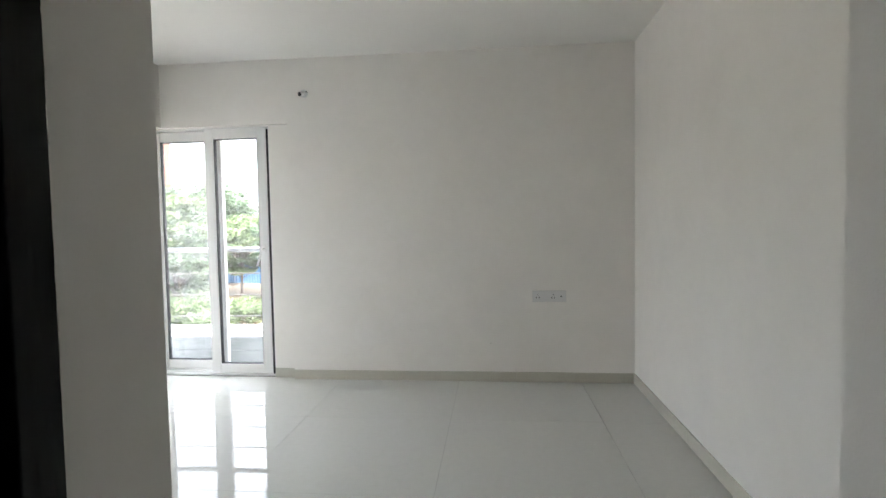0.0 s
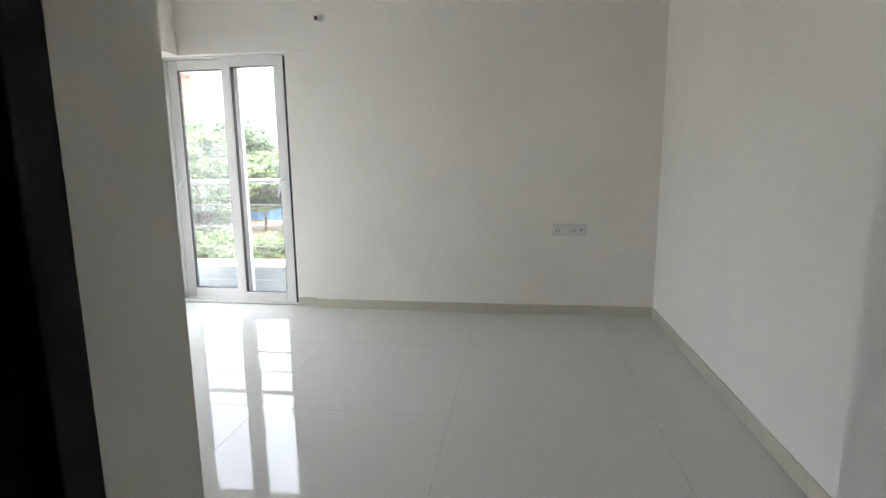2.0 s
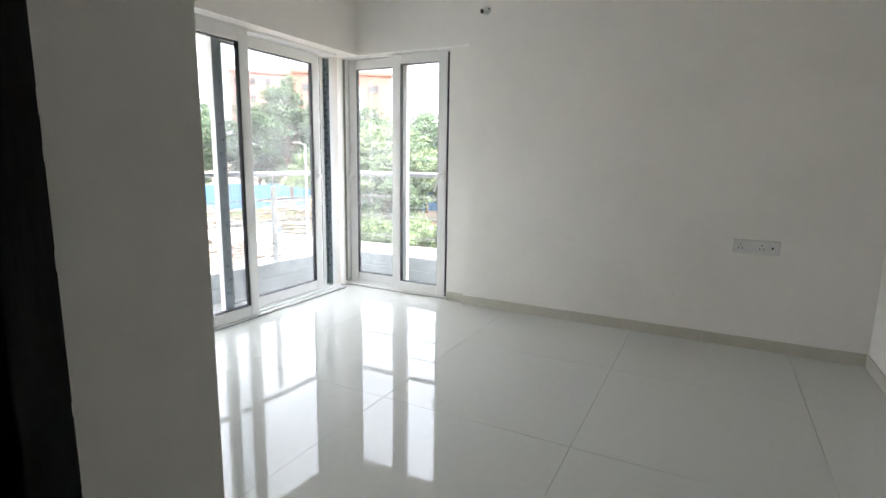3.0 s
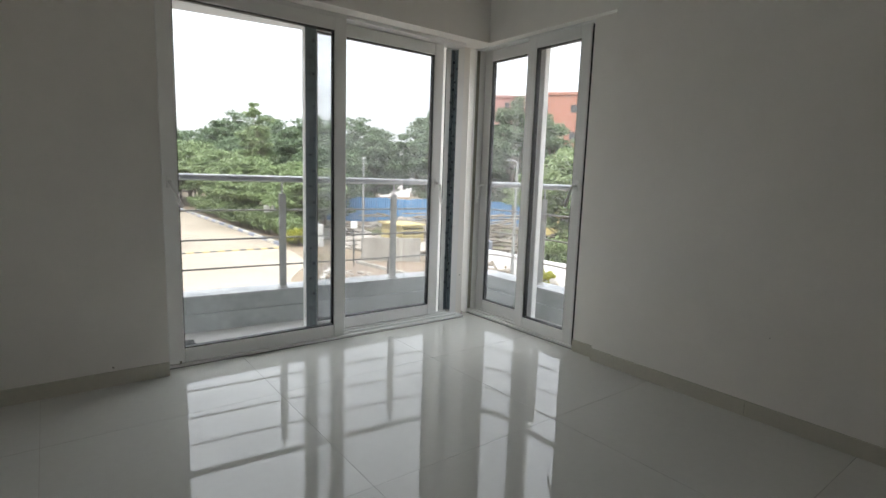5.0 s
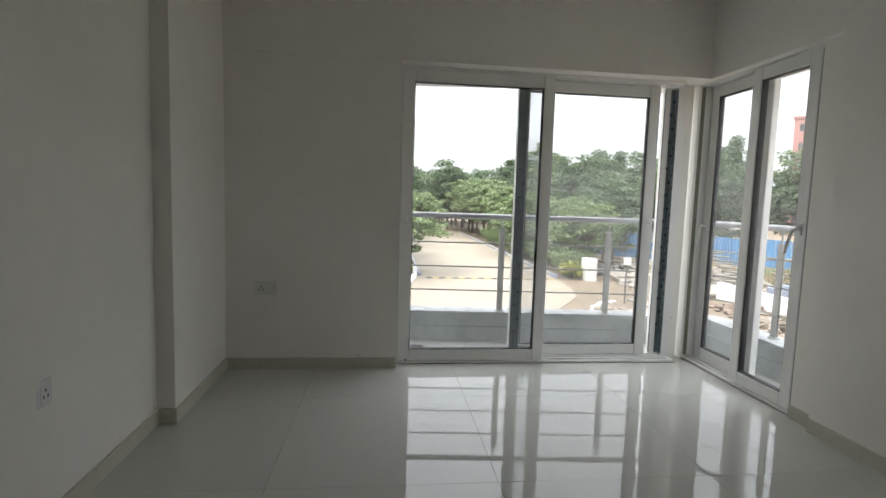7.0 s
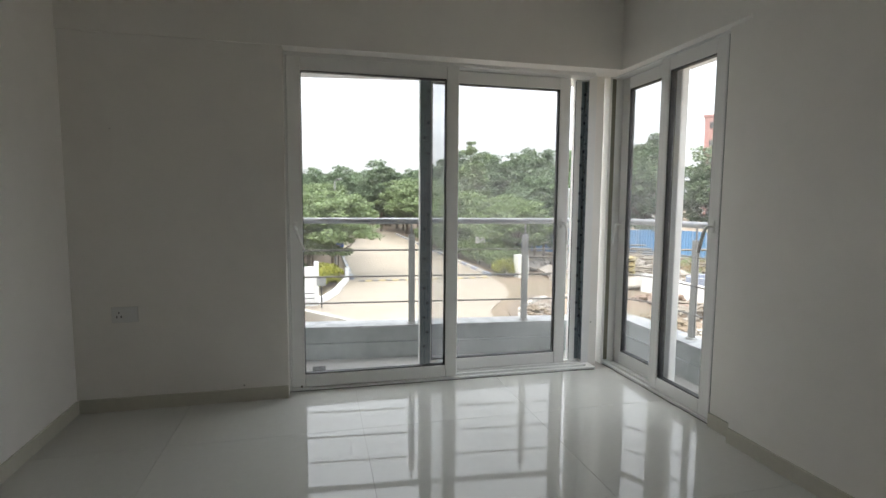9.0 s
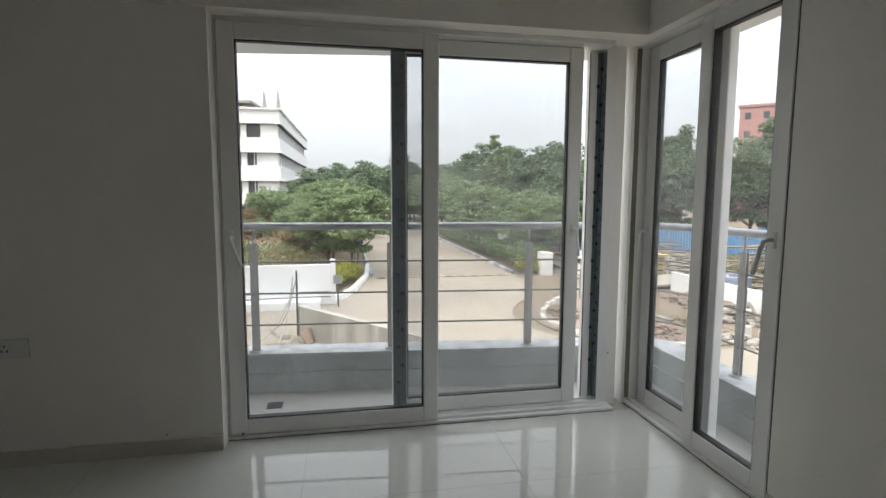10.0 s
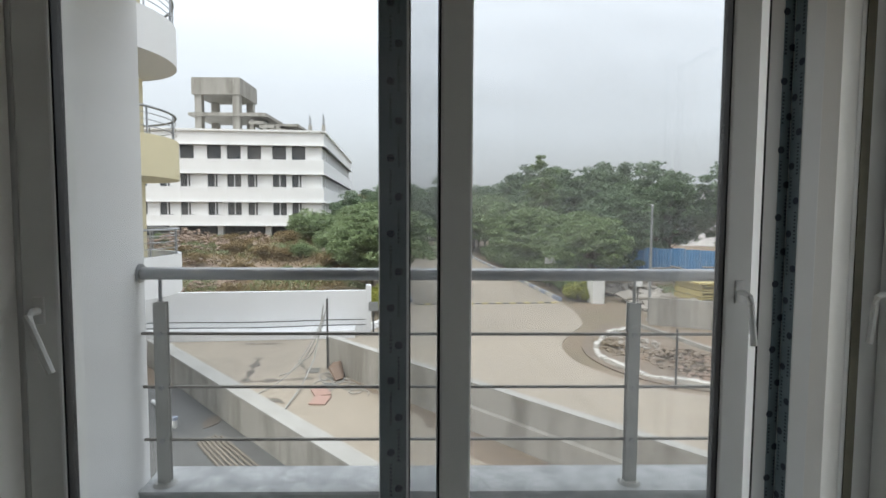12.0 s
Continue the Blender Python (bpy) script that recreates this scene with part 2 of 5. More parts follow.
def rod(a, b, r, bm=None, segments=10, r2=None):
    """A round bar from a to b."""
    a, b = Vector(a), Vector(b)
    made = bmesh.new()
    bmesh.ops.create_cone(made, cap_ends=True, segments=segments, radius1=r, radius2=r if r2 is None else r2, depth=(b - a).length)
    made.transform(Matrix.Translation((a + b) / 2) @ (b - a).to_track_quat("Z", "Y").to_matrix().to_4x4())
    return join(bm, made)


def tube(points, r, bm=None, segments=10):
    """A bent round bar through the points."""
    points = [Vector(p) for p in points]
    made = bmesh.new()
    rings = []
    for i, p in enumerate(points):
        d = (points[min(i + 1, len(points) - 1)] - points[max(i - 1, 0)]).normalized()
        q = d.to_track_quat("Z", "Y").to_matrix()
        rings.append([made.verts.new(p + q @ Vector((r * math.cos(k * math.tau / segments), r * math.sin(k * math.tau / segments), 0))) for k in range(segments)])
    for a, b in zip(rings, rings[1:]):
        for k in range(segments):
            made.faces.new((a[k], a[(k + 1) % segments], b[(k + 1) % segments], b[k]))
    made.faces.new(rings[0][::-1])
    made.faces.new(rings[-1])
    return join(bm, made)


def prism(outline, z0, z1, bm=None):
    """An upright block on a plan outline (counter-clockwise)."""
    made = bmesh.new()
    lo, hi = [made.verts.new((x, y, z0)) for x, y in outline], [made.verts.new((x, y, z1)) for x, y in outline]
    made.faces.new(lo[::-1])
    made.faces.new(hi)
    for i in range(len(lo)):
        j = (i + 1) % len(lo)
        made.faces.new((lo[i], lo[j], hi[j], hi[i]))
    bmesh.ops.recalc_face_normals(made, faces=made.faces[:])
    return join(bm, made)


def frame_bm(x0, x1, y0, y1, z0, z1, w, axis, bevel=0.004):
    """Four bars round an opening in a plane across the axis."""
    bm = None
    if axis == "x":
        for args in ((x0, x1, y0, y0 + w, z0, z1), (x0, x1, y1 - w, y1, z0, z1), (x0 + 0.0005, x1 - 0.0005, y0 + w, y1 - w, z0, z0 + w), (x0 + 0.0005, x1 - 0.0005, y0 + w, y1 - w, z1 - w, z1)):
            bm = box(*args, bm, bevel)
    else:
        for args in ((x0, x0 + w, y0, y1, z0, z1), (x1 - w, x1, y0, y1, z0, z1), (x0 + w, x1 - w, y0 + 0.0005, y1 - 0.0005, z0, z0 + w), (x0 + w, x1 - w, y0 + 0.0005, y1 - 0.0005, z1 - w, z1)):
            bm = box(*args, bm, bevel)
    return bm


def base_of(parent):
    at = Vector((0, 0, 0))
    while parent is not None:
        at += parent.location
        parent = parent.parent
    return at


def part(name, bm, mat, parent=None, label="", smooth=False):
    """Links a bmesh, built in world places, as one mesh object under its thing or part."""
    me = bpy.data.meshes.new(name)
    at = base_of(parent)
    if parent is not None:
        bm.transform(Matrix.Translation(-at))
    bm.to_mesh(me)
    bm.free()
    me.materials.append(mat)
    if smooth:
        me.polygons.foreach_set("use_smooth", [True] * len(me.polygons))
        me.set_sharp_from_angle(angle=radians(35))
    ob = new(name, me)
    ob.parent = parent
    return tagged(ob, label)


def thing(name, at, label, category, group="", kind=""):
    ob = new(name)
    ob.location = at
    ob.empty_display_size = 0.1
    return tagged(ob, label, category, group, kind)


def solid(name, bm, mat, label="", category="", kind="", smooth=False):
    return tagged(part(name, bm, mat, None, "", smooth), label, category, "", kind)


# ---- the room: 3.9 m by 3.5 m, with a doorway in the south wall ----
X_W, X_E, Y_N, Y_S, Z_C = -2.75, 1.155, 4.262, 0.772, 2.66
GROUND = -3.2
solid("wall_east", box(X_E, X_E + 0.2, 0.6, 4.6, -0.1, Z_C + 0.1), M_WALL, "plain off-white painted wall with faint roller marks", "wall", "structure")
bm = box(-1.63, X_E, Y_N, Y_N + 0.24, -0.1, 2.135)
box(-1.815, -1.63, Y_N + 0.045, Y_N + 0.24, -0.1, 2.135, bm)
box(-3.05, X_E, Y_N, Y_N + 0.24, 2.135, Z_C + 0.1, bm)
solid("wall_north", bm, M_WALL, "off-white painted wall, stepping back beside the sliding door", "wall", "structure")
bm = box(-2.95, X_W, Y_S - 0.2, 1.999, -0.1, 2.135)
box(-2.852, X_W, 1.999, 2.026, -0.1, 2.135, bm)
box(-2.95, X_W + 0.014, Y_S - 0.2, Y_N, 2.135, Z_C + 0.1, bm)
solid("wall_west", bm, M_WALL, "off-white painted wall with a shallow beam above the sliding door", "wall", "structure")
bm = box(-1.884, -0.82, Y_S - 0.2, Y_S, -0.1, Z_C + 0.1)
box(-2.75, -1.884, Y_S - 0.2, 0.862, -0.1, Z_C + 0.1, bm)
box(-0.82, -0.470, 0.625, 0.862, -0.1, Z_C + 0.1, bm)
box(0.545, X_E, 0.625, 0.862, -0.1, Z_C + 0.1, bm)
box(-0.470, 0.545, 0.625, 0.862, 2.13, Z_C + 0.1, bm)
solid("wall_south", bm, M_WALL, "off-white painted wall with a shallow column and the doorway", "wall", "structure")
solid("column", box(-3.03, -2.955, 4.197, 4.262, -0.1, 2.135), M_WALL, "slim painted corner post between the two sliding doors", "column", "structure")
solid("ceiling", box(-2.95, X_E + 0.2, 0.62, 4.5, Z_C, Z_C + 0.15), M_CEIL, "plain white painted ceiling", "ceiling", "structure")
bm = box(-0.95, -0.75, -2.6, 0.62, -0.1, 2.76)
box(1.0, 1.2, -2.6, 0.62, -0.1, 2.76, bm)
box(-0.95, 1.2, -2.8, -2.6, -0.1, 2.76, bm)
solid("wall_passage", bm, M_WALL, "off-white painted walls of the unlit passage", "wall", "structure")
solid("ceiling_passage", box(-0.95, 1.2, -2.8, 0.62, 2.66, 2.81), M_CEIL, "plain white ceiling of the passage", "ceiling", "structure")

# floor bed, with the tiles laid on it at the end of the file
floor = solid("floor", box(-3.03, X_E + 0.05, -2.7, 4.5, -0.15, -0.0036), M_GROUT, "large glossy cream floor tiles with thin grey joints", "floor", "structure")

# doorway: charcoal frame and a black leaf swung out into the passage
door = thing("door_1", (-0.465, 0.6, 0), "black painted wooden door standing open into the passage", "door", kind="structure")
bm = box(-0.55, -0.455, 0.585, 0.645, 0, 2.16, None, 0.003)
part("door_frame", bm, M_FRAMEWOOD, door, "charcoal grey wooden door frame with chipped edges")
part("door_leaf", box(-0.53, -0.49, -0.32, 0.584, 0.01, 2.1, None, 0.003), M_BLACKWOOD, door)

chips, chip_random = None, random.Random(77)
for _ in range(34):
    z = 0.05 + 1.5 * chip_random.random() ** 1.2
    h, w = chip_random.uniform(0.004, 0.03), chip_random.uniform(0.0008, 0.0024)
    chips = box(-0.4555, -0.4545, 0.6452 - w, 0.6456, z, z + h, chips)
tagged(part("paint_speck", chips, M_WALL, door, "white wall paint smeared on the frame edge"), kind="stuff")

# skirting
SK = 0.078
baseboard = thing("baseboard", (0, 4.2, 0), "beige ceramic skirting tiles with thin joints", "skirting", kind="structure")


def skirting(x0, y0, x1, y1, inward):
    """Skirting tiles along a wall, 12 mm thick, towards the inward side."""
    length, along = math.hypot(x1 - x0, y1 - y0), (Vector((x1, y1)) - Vector((x0, y0))).normalized()
    pieces = max(1, round(length / 0.98))
    for i in range(pieces):
        a, b = i * length / pieces + 0.0008, (i + 1) * length / pieces - 0.0008
        p, q = Vector((x0, y0)) + along * a, Vector((x0, y0)) + along * b + Vector(inward) * 0.012
        part("skirting_tile", box(min(p.x, q.x), max(p.x, q.x), min(p.y, q.y), max(p.y, q.y), 0.0, SK, None, 0.0012), M_SKIRT, baseboard)


skirting(-1.63, Y_N, X_E, Y_N, (0, -1))
skirting(-1.815, Y_N + 0.045, -1.618, Y_N + 0.045, (0, -1))
skirting(X_E, 0.874, X_E, Y_N - 0.012, (-1, 0))
skirting(X_W, 0.874, X_W, 2.026, (1, 0))
skirting(-2.738, 0.862, -1.884, 0.862, (0, 1))
skirting(-1.884, 0.784, -1.884, 0.874, (1, 0))
skirting(-1.872, Y_S, -0.82, Y_S, (0, 1))
skirting(-0.82, 0.862, -0.470, 0.862, (0, 1))
skirting(0.545, 0.862, X_E, 0.862, (0, 1))


# ---- sliding doors ----
def handle(at, axis, parent, up=False, lean=0.0):
    """A lever window handle on its rose; axis is the way into the room."""
    x, y, z = at
    ax = Vector(axis)
    side = Vector((ax.y, ax.x, 0))
    h = part("handle", box(-0.014, 0.014, -0.006, 0.006, -0.034, 0.034, None, 0.004), M_PVC, None, "small white plastic lever handle", True)
    rot = Matrix.Identity(4) if abs(ax.y) else Matrix.Rotation(radians(90), 4, "Z")
    h.data.transform(Matrix.Translation(Vector(at) - base_of(parent)) @ rot)
    h.parent = parent
    o = Vector(at)
    d = Vector((0, 0, -1)) * math.cos(lean) + side * math.sin(lean)
    pts = [o, o + ax * 0.03, o + ax * 0.045 + d * 0.008, o + ax * 0.05 + d * 0.03, o + ax * 0.05 + d * 0.15]
    part("lever", tube(pts, 0.0095, None, 8), M_PVC, h, "", True)
    return h


def sash(parent, axis, u0, u1, depth, z0, z1, thick, glass):
    """A sliding sash with bevelled stiles, gaskets and a pane. axis 'x': lies across x, runs along y."""
    w = 0.083
    if axis == "x":
        d0, d1 = depth - thick, depth
        s = part("sash", frame_bm(d0, d1, u0, u1, z0, z1, w, "x", 0.006), M_PVC, parent, "white plastic sliding sash")
        part("gasket", frame_bm(d0 + 0.004, d1 - 0.006, u0 + w - 0.001, u1 - w + 0.001, z0 + w + 0.0, z1 - w, 0.006, "x", 0), M_GASKET_GAP, s)
        p = part("glass_pane", box(depth - thick / 2 - 0.003, depth - thick / 2 + 0.003, u0 + w, u1 - w, z0 + w, z1 - w), glass, s)
    else:
        d0, d1 = depth, depth + thick
        s = part("sash", frame_bm(u0, u1, d0, d1, z0, z1, w, "y", 0.006), M_PVC, parent, "white plastic sliding sash")
        part("gasket", frame_bm(u0 + w - 0.001, u1 - w + 0.001, d0 + 0.006, d1 - 0.004, z0 + w, z1 - w, 0.006, "y", 0), M_GASKET_GAP, s)
        p = part("glass_pane", box(u0 + w, u1 - w, depth + thick / 2 - 0.003, depth + thick / 2 + 0.003, z0 + w, z1 - w), glass, s)
    p.visible_shadow = False
    return s


window_1 = thing("window_1", (-2.95, 3.1, 0), "white plastic sliding balcony door, its two sashes pulled past each other", "sliding door", kind="structure")
bm = box(-3.03, -2.856, 2.0, 2.036, 0, 2.135, None, 0.003)
box(-3.03, -2.91, 2.03, 2.075, 0, 2.112, bm, 0.002)
box(-3.03, -2.945, 4.135, 4.197, 0, 2.135, bm, 0.003)
box(-3.03, -2.99, 4.052, 4.135, 0.018, 2.112, bm, 0.002)
box(-3.03, -2.856, 2.03, 4.135, 2.112, 2.135, bm)
part("window_frame", bm, M_PVC, window_1, "white plastic outer frame")
bm = box(-3.03, -2.84, 2.03, 4.197, 0.0, 0.018, None, 0.002)
for xx in (-2.99, -2.93, -2.868):
    box(xx - 0.004, xx + 0.004, 2.03, 4.135, 0.018, 0.034, bm)
part("window_sill", bm, M_PVC, window_1, "white plastic track with grimy grooves")
inner = sash(window_1, "x", 2.04, 3.137, -2.848, 0.021, 2.110, 0.05, M_GLASS)
outer = outer_w = sash(window_1, "x", 2.892, 3.99, -2.938, 0.035, 2.108, 0.05, M_GLASS_B)
part("protective_film", box(-2.9375, -2.9365, 2.895, 2.968, 0.045, 2.10), M_FILM, outer, "blue-grey protective film with small print")
part("protective_film", box(-2.988, -2.946, 4.1335, 4.1345, 0.04, 2.10), M_FILM, window_1, "blue-grey protective film with small print")
part("protective_film", box(-2.9899, -2.9889, 4.100, 4.1325, 0.04, 2.10), M_FILM, window_1, "blue-grey protective film with small print")
part("stile_gasket", box(-2.9895, -2.9865, 4.0495, 4.0545, 0.04, 2.10), M_GASKET_GAP, window_1)
handle((-2.848, 2.078, 1.06), (1, 0, 0), inner, lean=0.35)
handle((-2.938, 3.95, 1.075), (1, 0, 0), outer, lean=0.12)

window_2 = thing("window_2", (-2.4, 4.42, 0), "white plastic sliding balcony door, narrow, both sashes half overlapped", "sliding door", kind="structure")
bm = box(-3.03, -2.935, 4.30, 4.50, 0, 2.135, None, 0.003)
box(-1.83, -1.815, 4.33, 4.50, 0, 2.135, bm, 0.003)
box(-1.87, -1.83, 4.385, 4.50, 0, 2.124, bm, 0.003)
box(-2.965, -1.83, 4.33, 4.50, 2.126, 2.135, bm)
part("window_frame", bm, M_PVC, window_2, "white plastic outer frame")
bm = box(-2.965, -1.83, 4.318, 4.50, 0.0, 0.018, None, 0.002)
for yy in (4.345, 4.405, 4.465):
    box(-2.965, -1.83, yy - 0.004, yy + 0.004, 0.018, 0.034, bm)
part("window_sill", bm, M_PVC, window_2, "white plastic track with grimy grooves")


def film_print(sash_part, y, x, z0, z1, along="y"):
    """Rows of unreadable small print on the film: rings and short bars."""
    z, k = z0, 0
    bm = None
    while z < z1:
        for off_, zz in ((0.0, z), (0.022, z + 0.1)):
            c = y + off_
            for q in range(9):
                h = 0.006 if q % 3 else 0.004
                b0 = zz - 0.035 - q * 0.011
                bm = box(x, x + 0.0004, c - 0.0035, c + 0.0035, b0 - h / 2, b0 + h / 2, bm) if along == "y" else box(c - 0.0035, c + 0.0035, x - 0.0004, x, b0 - h / 2, b0 + h / 2, bm)
            ring = rod((x, c, zz), (x + 0.0004, c, zz), 0.011, None, 14) if along == "y" else rod((c, x, zz), (c, x - 0.0004, zz), 0.011, None, 14)
            bm = join(bm, ring)
        z += 0.205
    tagged(part("film_print", bm, M_INK, sash_part, "faded dark small print"), kind="stuff")


film_print(outer_w, 2.925, -2.9365, 0.22, 2.0)
film_print(window_1, -2.978, 4.1335, 0.22, 2.0, "x")
film_print(window_1, 4.106, -2.9889, 0.27, 2.0)


def grime_line(a, b, seed):
    """An uneven dark cement joint where a sill meets the floor."""
    r = random.Random(seed)
    a, b = Vector(a), Vector(b)
    n_ = max(4, round((b - a).length / 0.05))
    side = Vector((-(b - a).y, (b - a).x)).normalized()
    pts = [a + (b - a) * (k / n_) for k in range(n_ + 1)]
    w = [0.002 + 0.007 * r.random() ** 2 for _ in pts]
    made = bmesh.new()
    rows = [[made.verts.new((p.x + side.x * s_ * q, p.y + side.y * s_ * q, z)) for s_, z in ((0, 0.0), (1, 0.0), (1, 0.002), (0, 0.004))] for p, q in zip(pts, w)]
    for u, v in zip(rows, rows[1:]):
        for k in range(3):
            made.faces.new((u[k], u[k + 1], v[k + 1], v[k]))
    bmesh.ops.recalc_face_normals(made, faces=made.faces[:])
    return solid("cement_joint", made, M_DARKCONC, "thin uneven dark cement joint below the sill", "joint", "structure")


grime_line((-2.8398, 4.19), (-2.8398, 2.03), 3)
grime_line((-1.83, 4.3178), (-2.96, 4.3178), 4)
inner = sash(window_2, "y", -2.40, -1.85, 4.331, 0.021, 2.124, 0.05, M_GLASS)
outer = sash(window_2, "y", -2.93, -2.29, 4.40, 0.035, 2.122, 0.05, M_GLASS_B)
part("glue_strip", box(-2.366, -2.338, 4.3985, 4.3995, 0.045, 2.10), M_GRIME_SHADE, outer, "olive strip down the outer sash stile")
handle((-1.892, 4.331, 1.10), (0, -1, 0), inner, lean=0.3)
handle((-2.89, 4.40, 1.07), (0, -1, 0), outer, lean=0.1)
# two dark strips put the shade of the groove and the side gap into colour
part("brush_seal", box(-2.9352, -2.9315, 4.316, 4.345, 0.036, 2.12), M_GRIME_SHADE, window_2, "dark strip drawn as shade in the frame groove")
part("brush_seal", box(-1.8495, -1.8312, 4.335, 4.36, 0.02, 2.112), M_GASKET_GAP, window_2, "black strip drawn as shade in the gap beside the sash")


# ---- switch plates and wall lamp point ----
def switch_plate(at, width, axis, modules, label, group="switch plates"):
    """A modular plate with sockets and rocker switches; axis is the way into the room."""
    x, y, z = at
    plate = thing("switch_plate", at, label, "switch plate", group)
    ns = abs(axis[1]) > 0
    sgn = axis[1] if ns else axis[0]

    def slab(u0, u1, z0, z1, d0, d1, bevel=0.0015):
        d0, d1 = sorted((d0 * sgn, d1 * sgn))
        return box(x + u0, x + u1, y + d0, y + d1, z + z0, z + z1, None, bevel) if ns else box(x + d0, x + d1, y + u0, y + u1, z + z0, z + z1, None, bevel)

    # darker rim, 2 mm wider than the cover, painted as its shadow line
    part("back_plate", slab(-width / 2 - 0.002, width / 2 + 0.002, -0.046, 0.046, 0, 0.003, 0), M_RIM_SHADOW, plate)
    part("cover_frame", slab(-width / 2, width / 2, -0.044, 0.044, 0, 0.008, 0.003), M_PLASTIC, plate)
    step = (width - 0.02) / len(modules)
    for i, kind in enumerate(modules):
        c = -width / 2 + 0.01 + step * (i + 0.5)
        if kind == "socket":
            s = part("socket", slab(c - step * 0.46, c + step * 0.46, -0.032, 0.032, 0.008, 0.0095, 0.0008), M_PLASTIC, plate)
            bm = slab(c - 0.003, c + 0.003, 0.008, 0.018, 0.0095, 0.0102, 0)
            for q in (-0.011, 0.011):
                join(bm, slab(c + q - 0.0028, c + q + 0.0028, -0.016, -0.004, 0.0095, 0.0102, 0))
            part("socket_holes", bm, M_DARK, s)
        elif kind == "switch":
            part("rocker", slab(c - step * 0.44, c + step * 0.44, -0.031, 0.031, 0.008, 0.012, 0.001), M_PLASTIC, plate)
        else:
            s = part("regulator", slab(c - step * 0.46, c + step * 0.46, -0.032, 0.032, 0.008, 0.0095, 0.0008), M_PLASTIC, plate)
            part("jack", slab(c - 0.006, c + 0.006, -0.006, 0.006, 0.0095, 0.0105, 0), M_DARK, s)
    return plate


switch_plate((0.492, Y_N, 0.693), 0.262, (0, -1), ["socket", "switch", "socket", "jack"], "white plastic wall plate with two sockets, switch and jack")
switch_plate((X_W, 1.13, 0.567), 0.135, (1, 0), ["socket", "switch"], "white plastic plate with one socket and a switch on the wall")
switch_plate((-0.97, Y_S, 0.50), 0.135, (0, 1), ["socket", "switch"], "white plastic plate with one socket low on the wall")

LX, LZ = -1.478, 2.372
lamp = thing("wall_lamp_point", (LX, Y_N, LZ), "small white empty lamp holder with dark socket on the wall", "lamp holder")
part("rose", rod((LX, Y_N, LZ), (LX, Y_N - 0.012, LZ), 0.032, None, 20), M_PLASTIC, lamp, "", True)
holder = part("holder", rod((LX, Y_N - 0.012, LZ), (LX - 0.015, Y_N - 0.06, LZ - 0.017), 0.02, None, 16), M_PLASTIC, lamp, "", True)
part("socket_mouth", rod((LX - 0.0151, Y_N - 0.0602, LZ - 0.0171), (LX - 0.0156, Y_N - 0.0618, LZ - 0.0177), 0.017, None, 16), M_DARK, holder)
part("wire", tube([(LX + 0.015, Y_N - 0.012, LZ + 0.008), (LX + 0.025, Y_N - 0.02, LZ + 0.013), (LX + 0.033, Y_N - 0.012, LZ + 0.006)], 0.0025, None, 6), M_DARK, lamp)


def wall_marks(name, spots, mat, label):
    """Small round nicks and smears lying on a wall, 1 mm proud."""
    for (x, y, z, w, h, ns) in spots:
        b = box(x - w, x + w, y - 0.001, y + 0.001, z - h, z + h, None, 0.0008) if ns else box(x - 0.001, x + 0.001, y - w, y + w, z - h, z + h, None, 0.0008)
        solid(name, b, mat, label, "mark", "structure")


wall_marks("plaster_nick", ((X_W + 0.001, 1.765, 0.098, 0.004, 0.004, 0), (X_W + 0.001, 1.10, 1.62, 0.002, 0.003, 0), (0.02, Y_N - 0.001, 0.31, 0.003, 0.002, 1), (-0.63, Y_N - 0.001, 0.42, 0.002, 0.002, 1)),
           M_GRIME_SHADE, "small dark nick in the wall plaster")
wall_marks("fixing_clip", ((-2.8475, 2.10, 0.028, 0.006, 0.007, 0), (-2.862, 4.16, 0.35, 0.004, 0.004, 0)), M_GRIME_SHADE, "small brown dirt mark on the door frame")

# ---- balcony, wrapping round the corner ----
PX, PY, PT = -3.413, 4.69, 0.262
TAPER = 0.085  # the balcony narrows towards the corner


def corner_path(offset, y_from, x_to, r=0.06, steps=5, py0=None):
    """The balcony's line: north along the west side, a rounded corner, east along the north side."""
    px, py = PX - offset, (PY if py0 is None else py0) + offset
    rr = r + offset
    pts = [(px, y_from), (px, py - rr)]
    for i in range(1, steps):
        a = radians(180 - 90 * i / steps)
        pts.append((px + rr + rr * math.cos(a), py - rr + rr * math.sin(a)))
    return [(x + TAPER * (y - 2.93), y) for x, y in pts + [(px + rr, py)]] + [(x_to, py)]


def band(o0, o1, z0, z1, y_from=1.99, x_to=-1.0, bm=None):
    a, b = corner_path(o0, y_from, x_to), corner_path(o1, y_from, x_to)
    return prism(a + b[::-1], z0, z1, bm)


bm = band(0, 0.19, -0.35, PT - 0.012)
band(-0.018, 0.001, 0.0, 0.135, bm=bm)
solid("parapet", bm, M_BALCONY, "low weathered cement-painted balcony parapet with a rounded corner", "parapet", "structure")
solid("parapet_top", band(-0.006, 0.197, PT - 0.012, PT), M_COPE, "worn pale cement top of the parapet", "parapet", "structure")
solid("balcony_floor", prism(corner_path(0, 1.99, -1.0) + [(-1.0, 4.5), (-3.031, 4.5), (-3.031, 1.99)], -0.2, 0.012), M_BALFLOOR, "grimy pale tiled balcony floor", "floor", "structure")
solid("balcony_slab", prism([(-3.58, 1.98), (-3.41, 3.2), (-3.31, 4.3), (-3.25, 4.66), (-3.05, 4.72), (-1.0, 4.72)] + [(-1.0, 4.5), (-3.031, 4.5), (-3.031, 1.99)], 2.14, 2.42), M_EXTWHITE, "white painted underside of the balcony above", "ceiling", "structure")
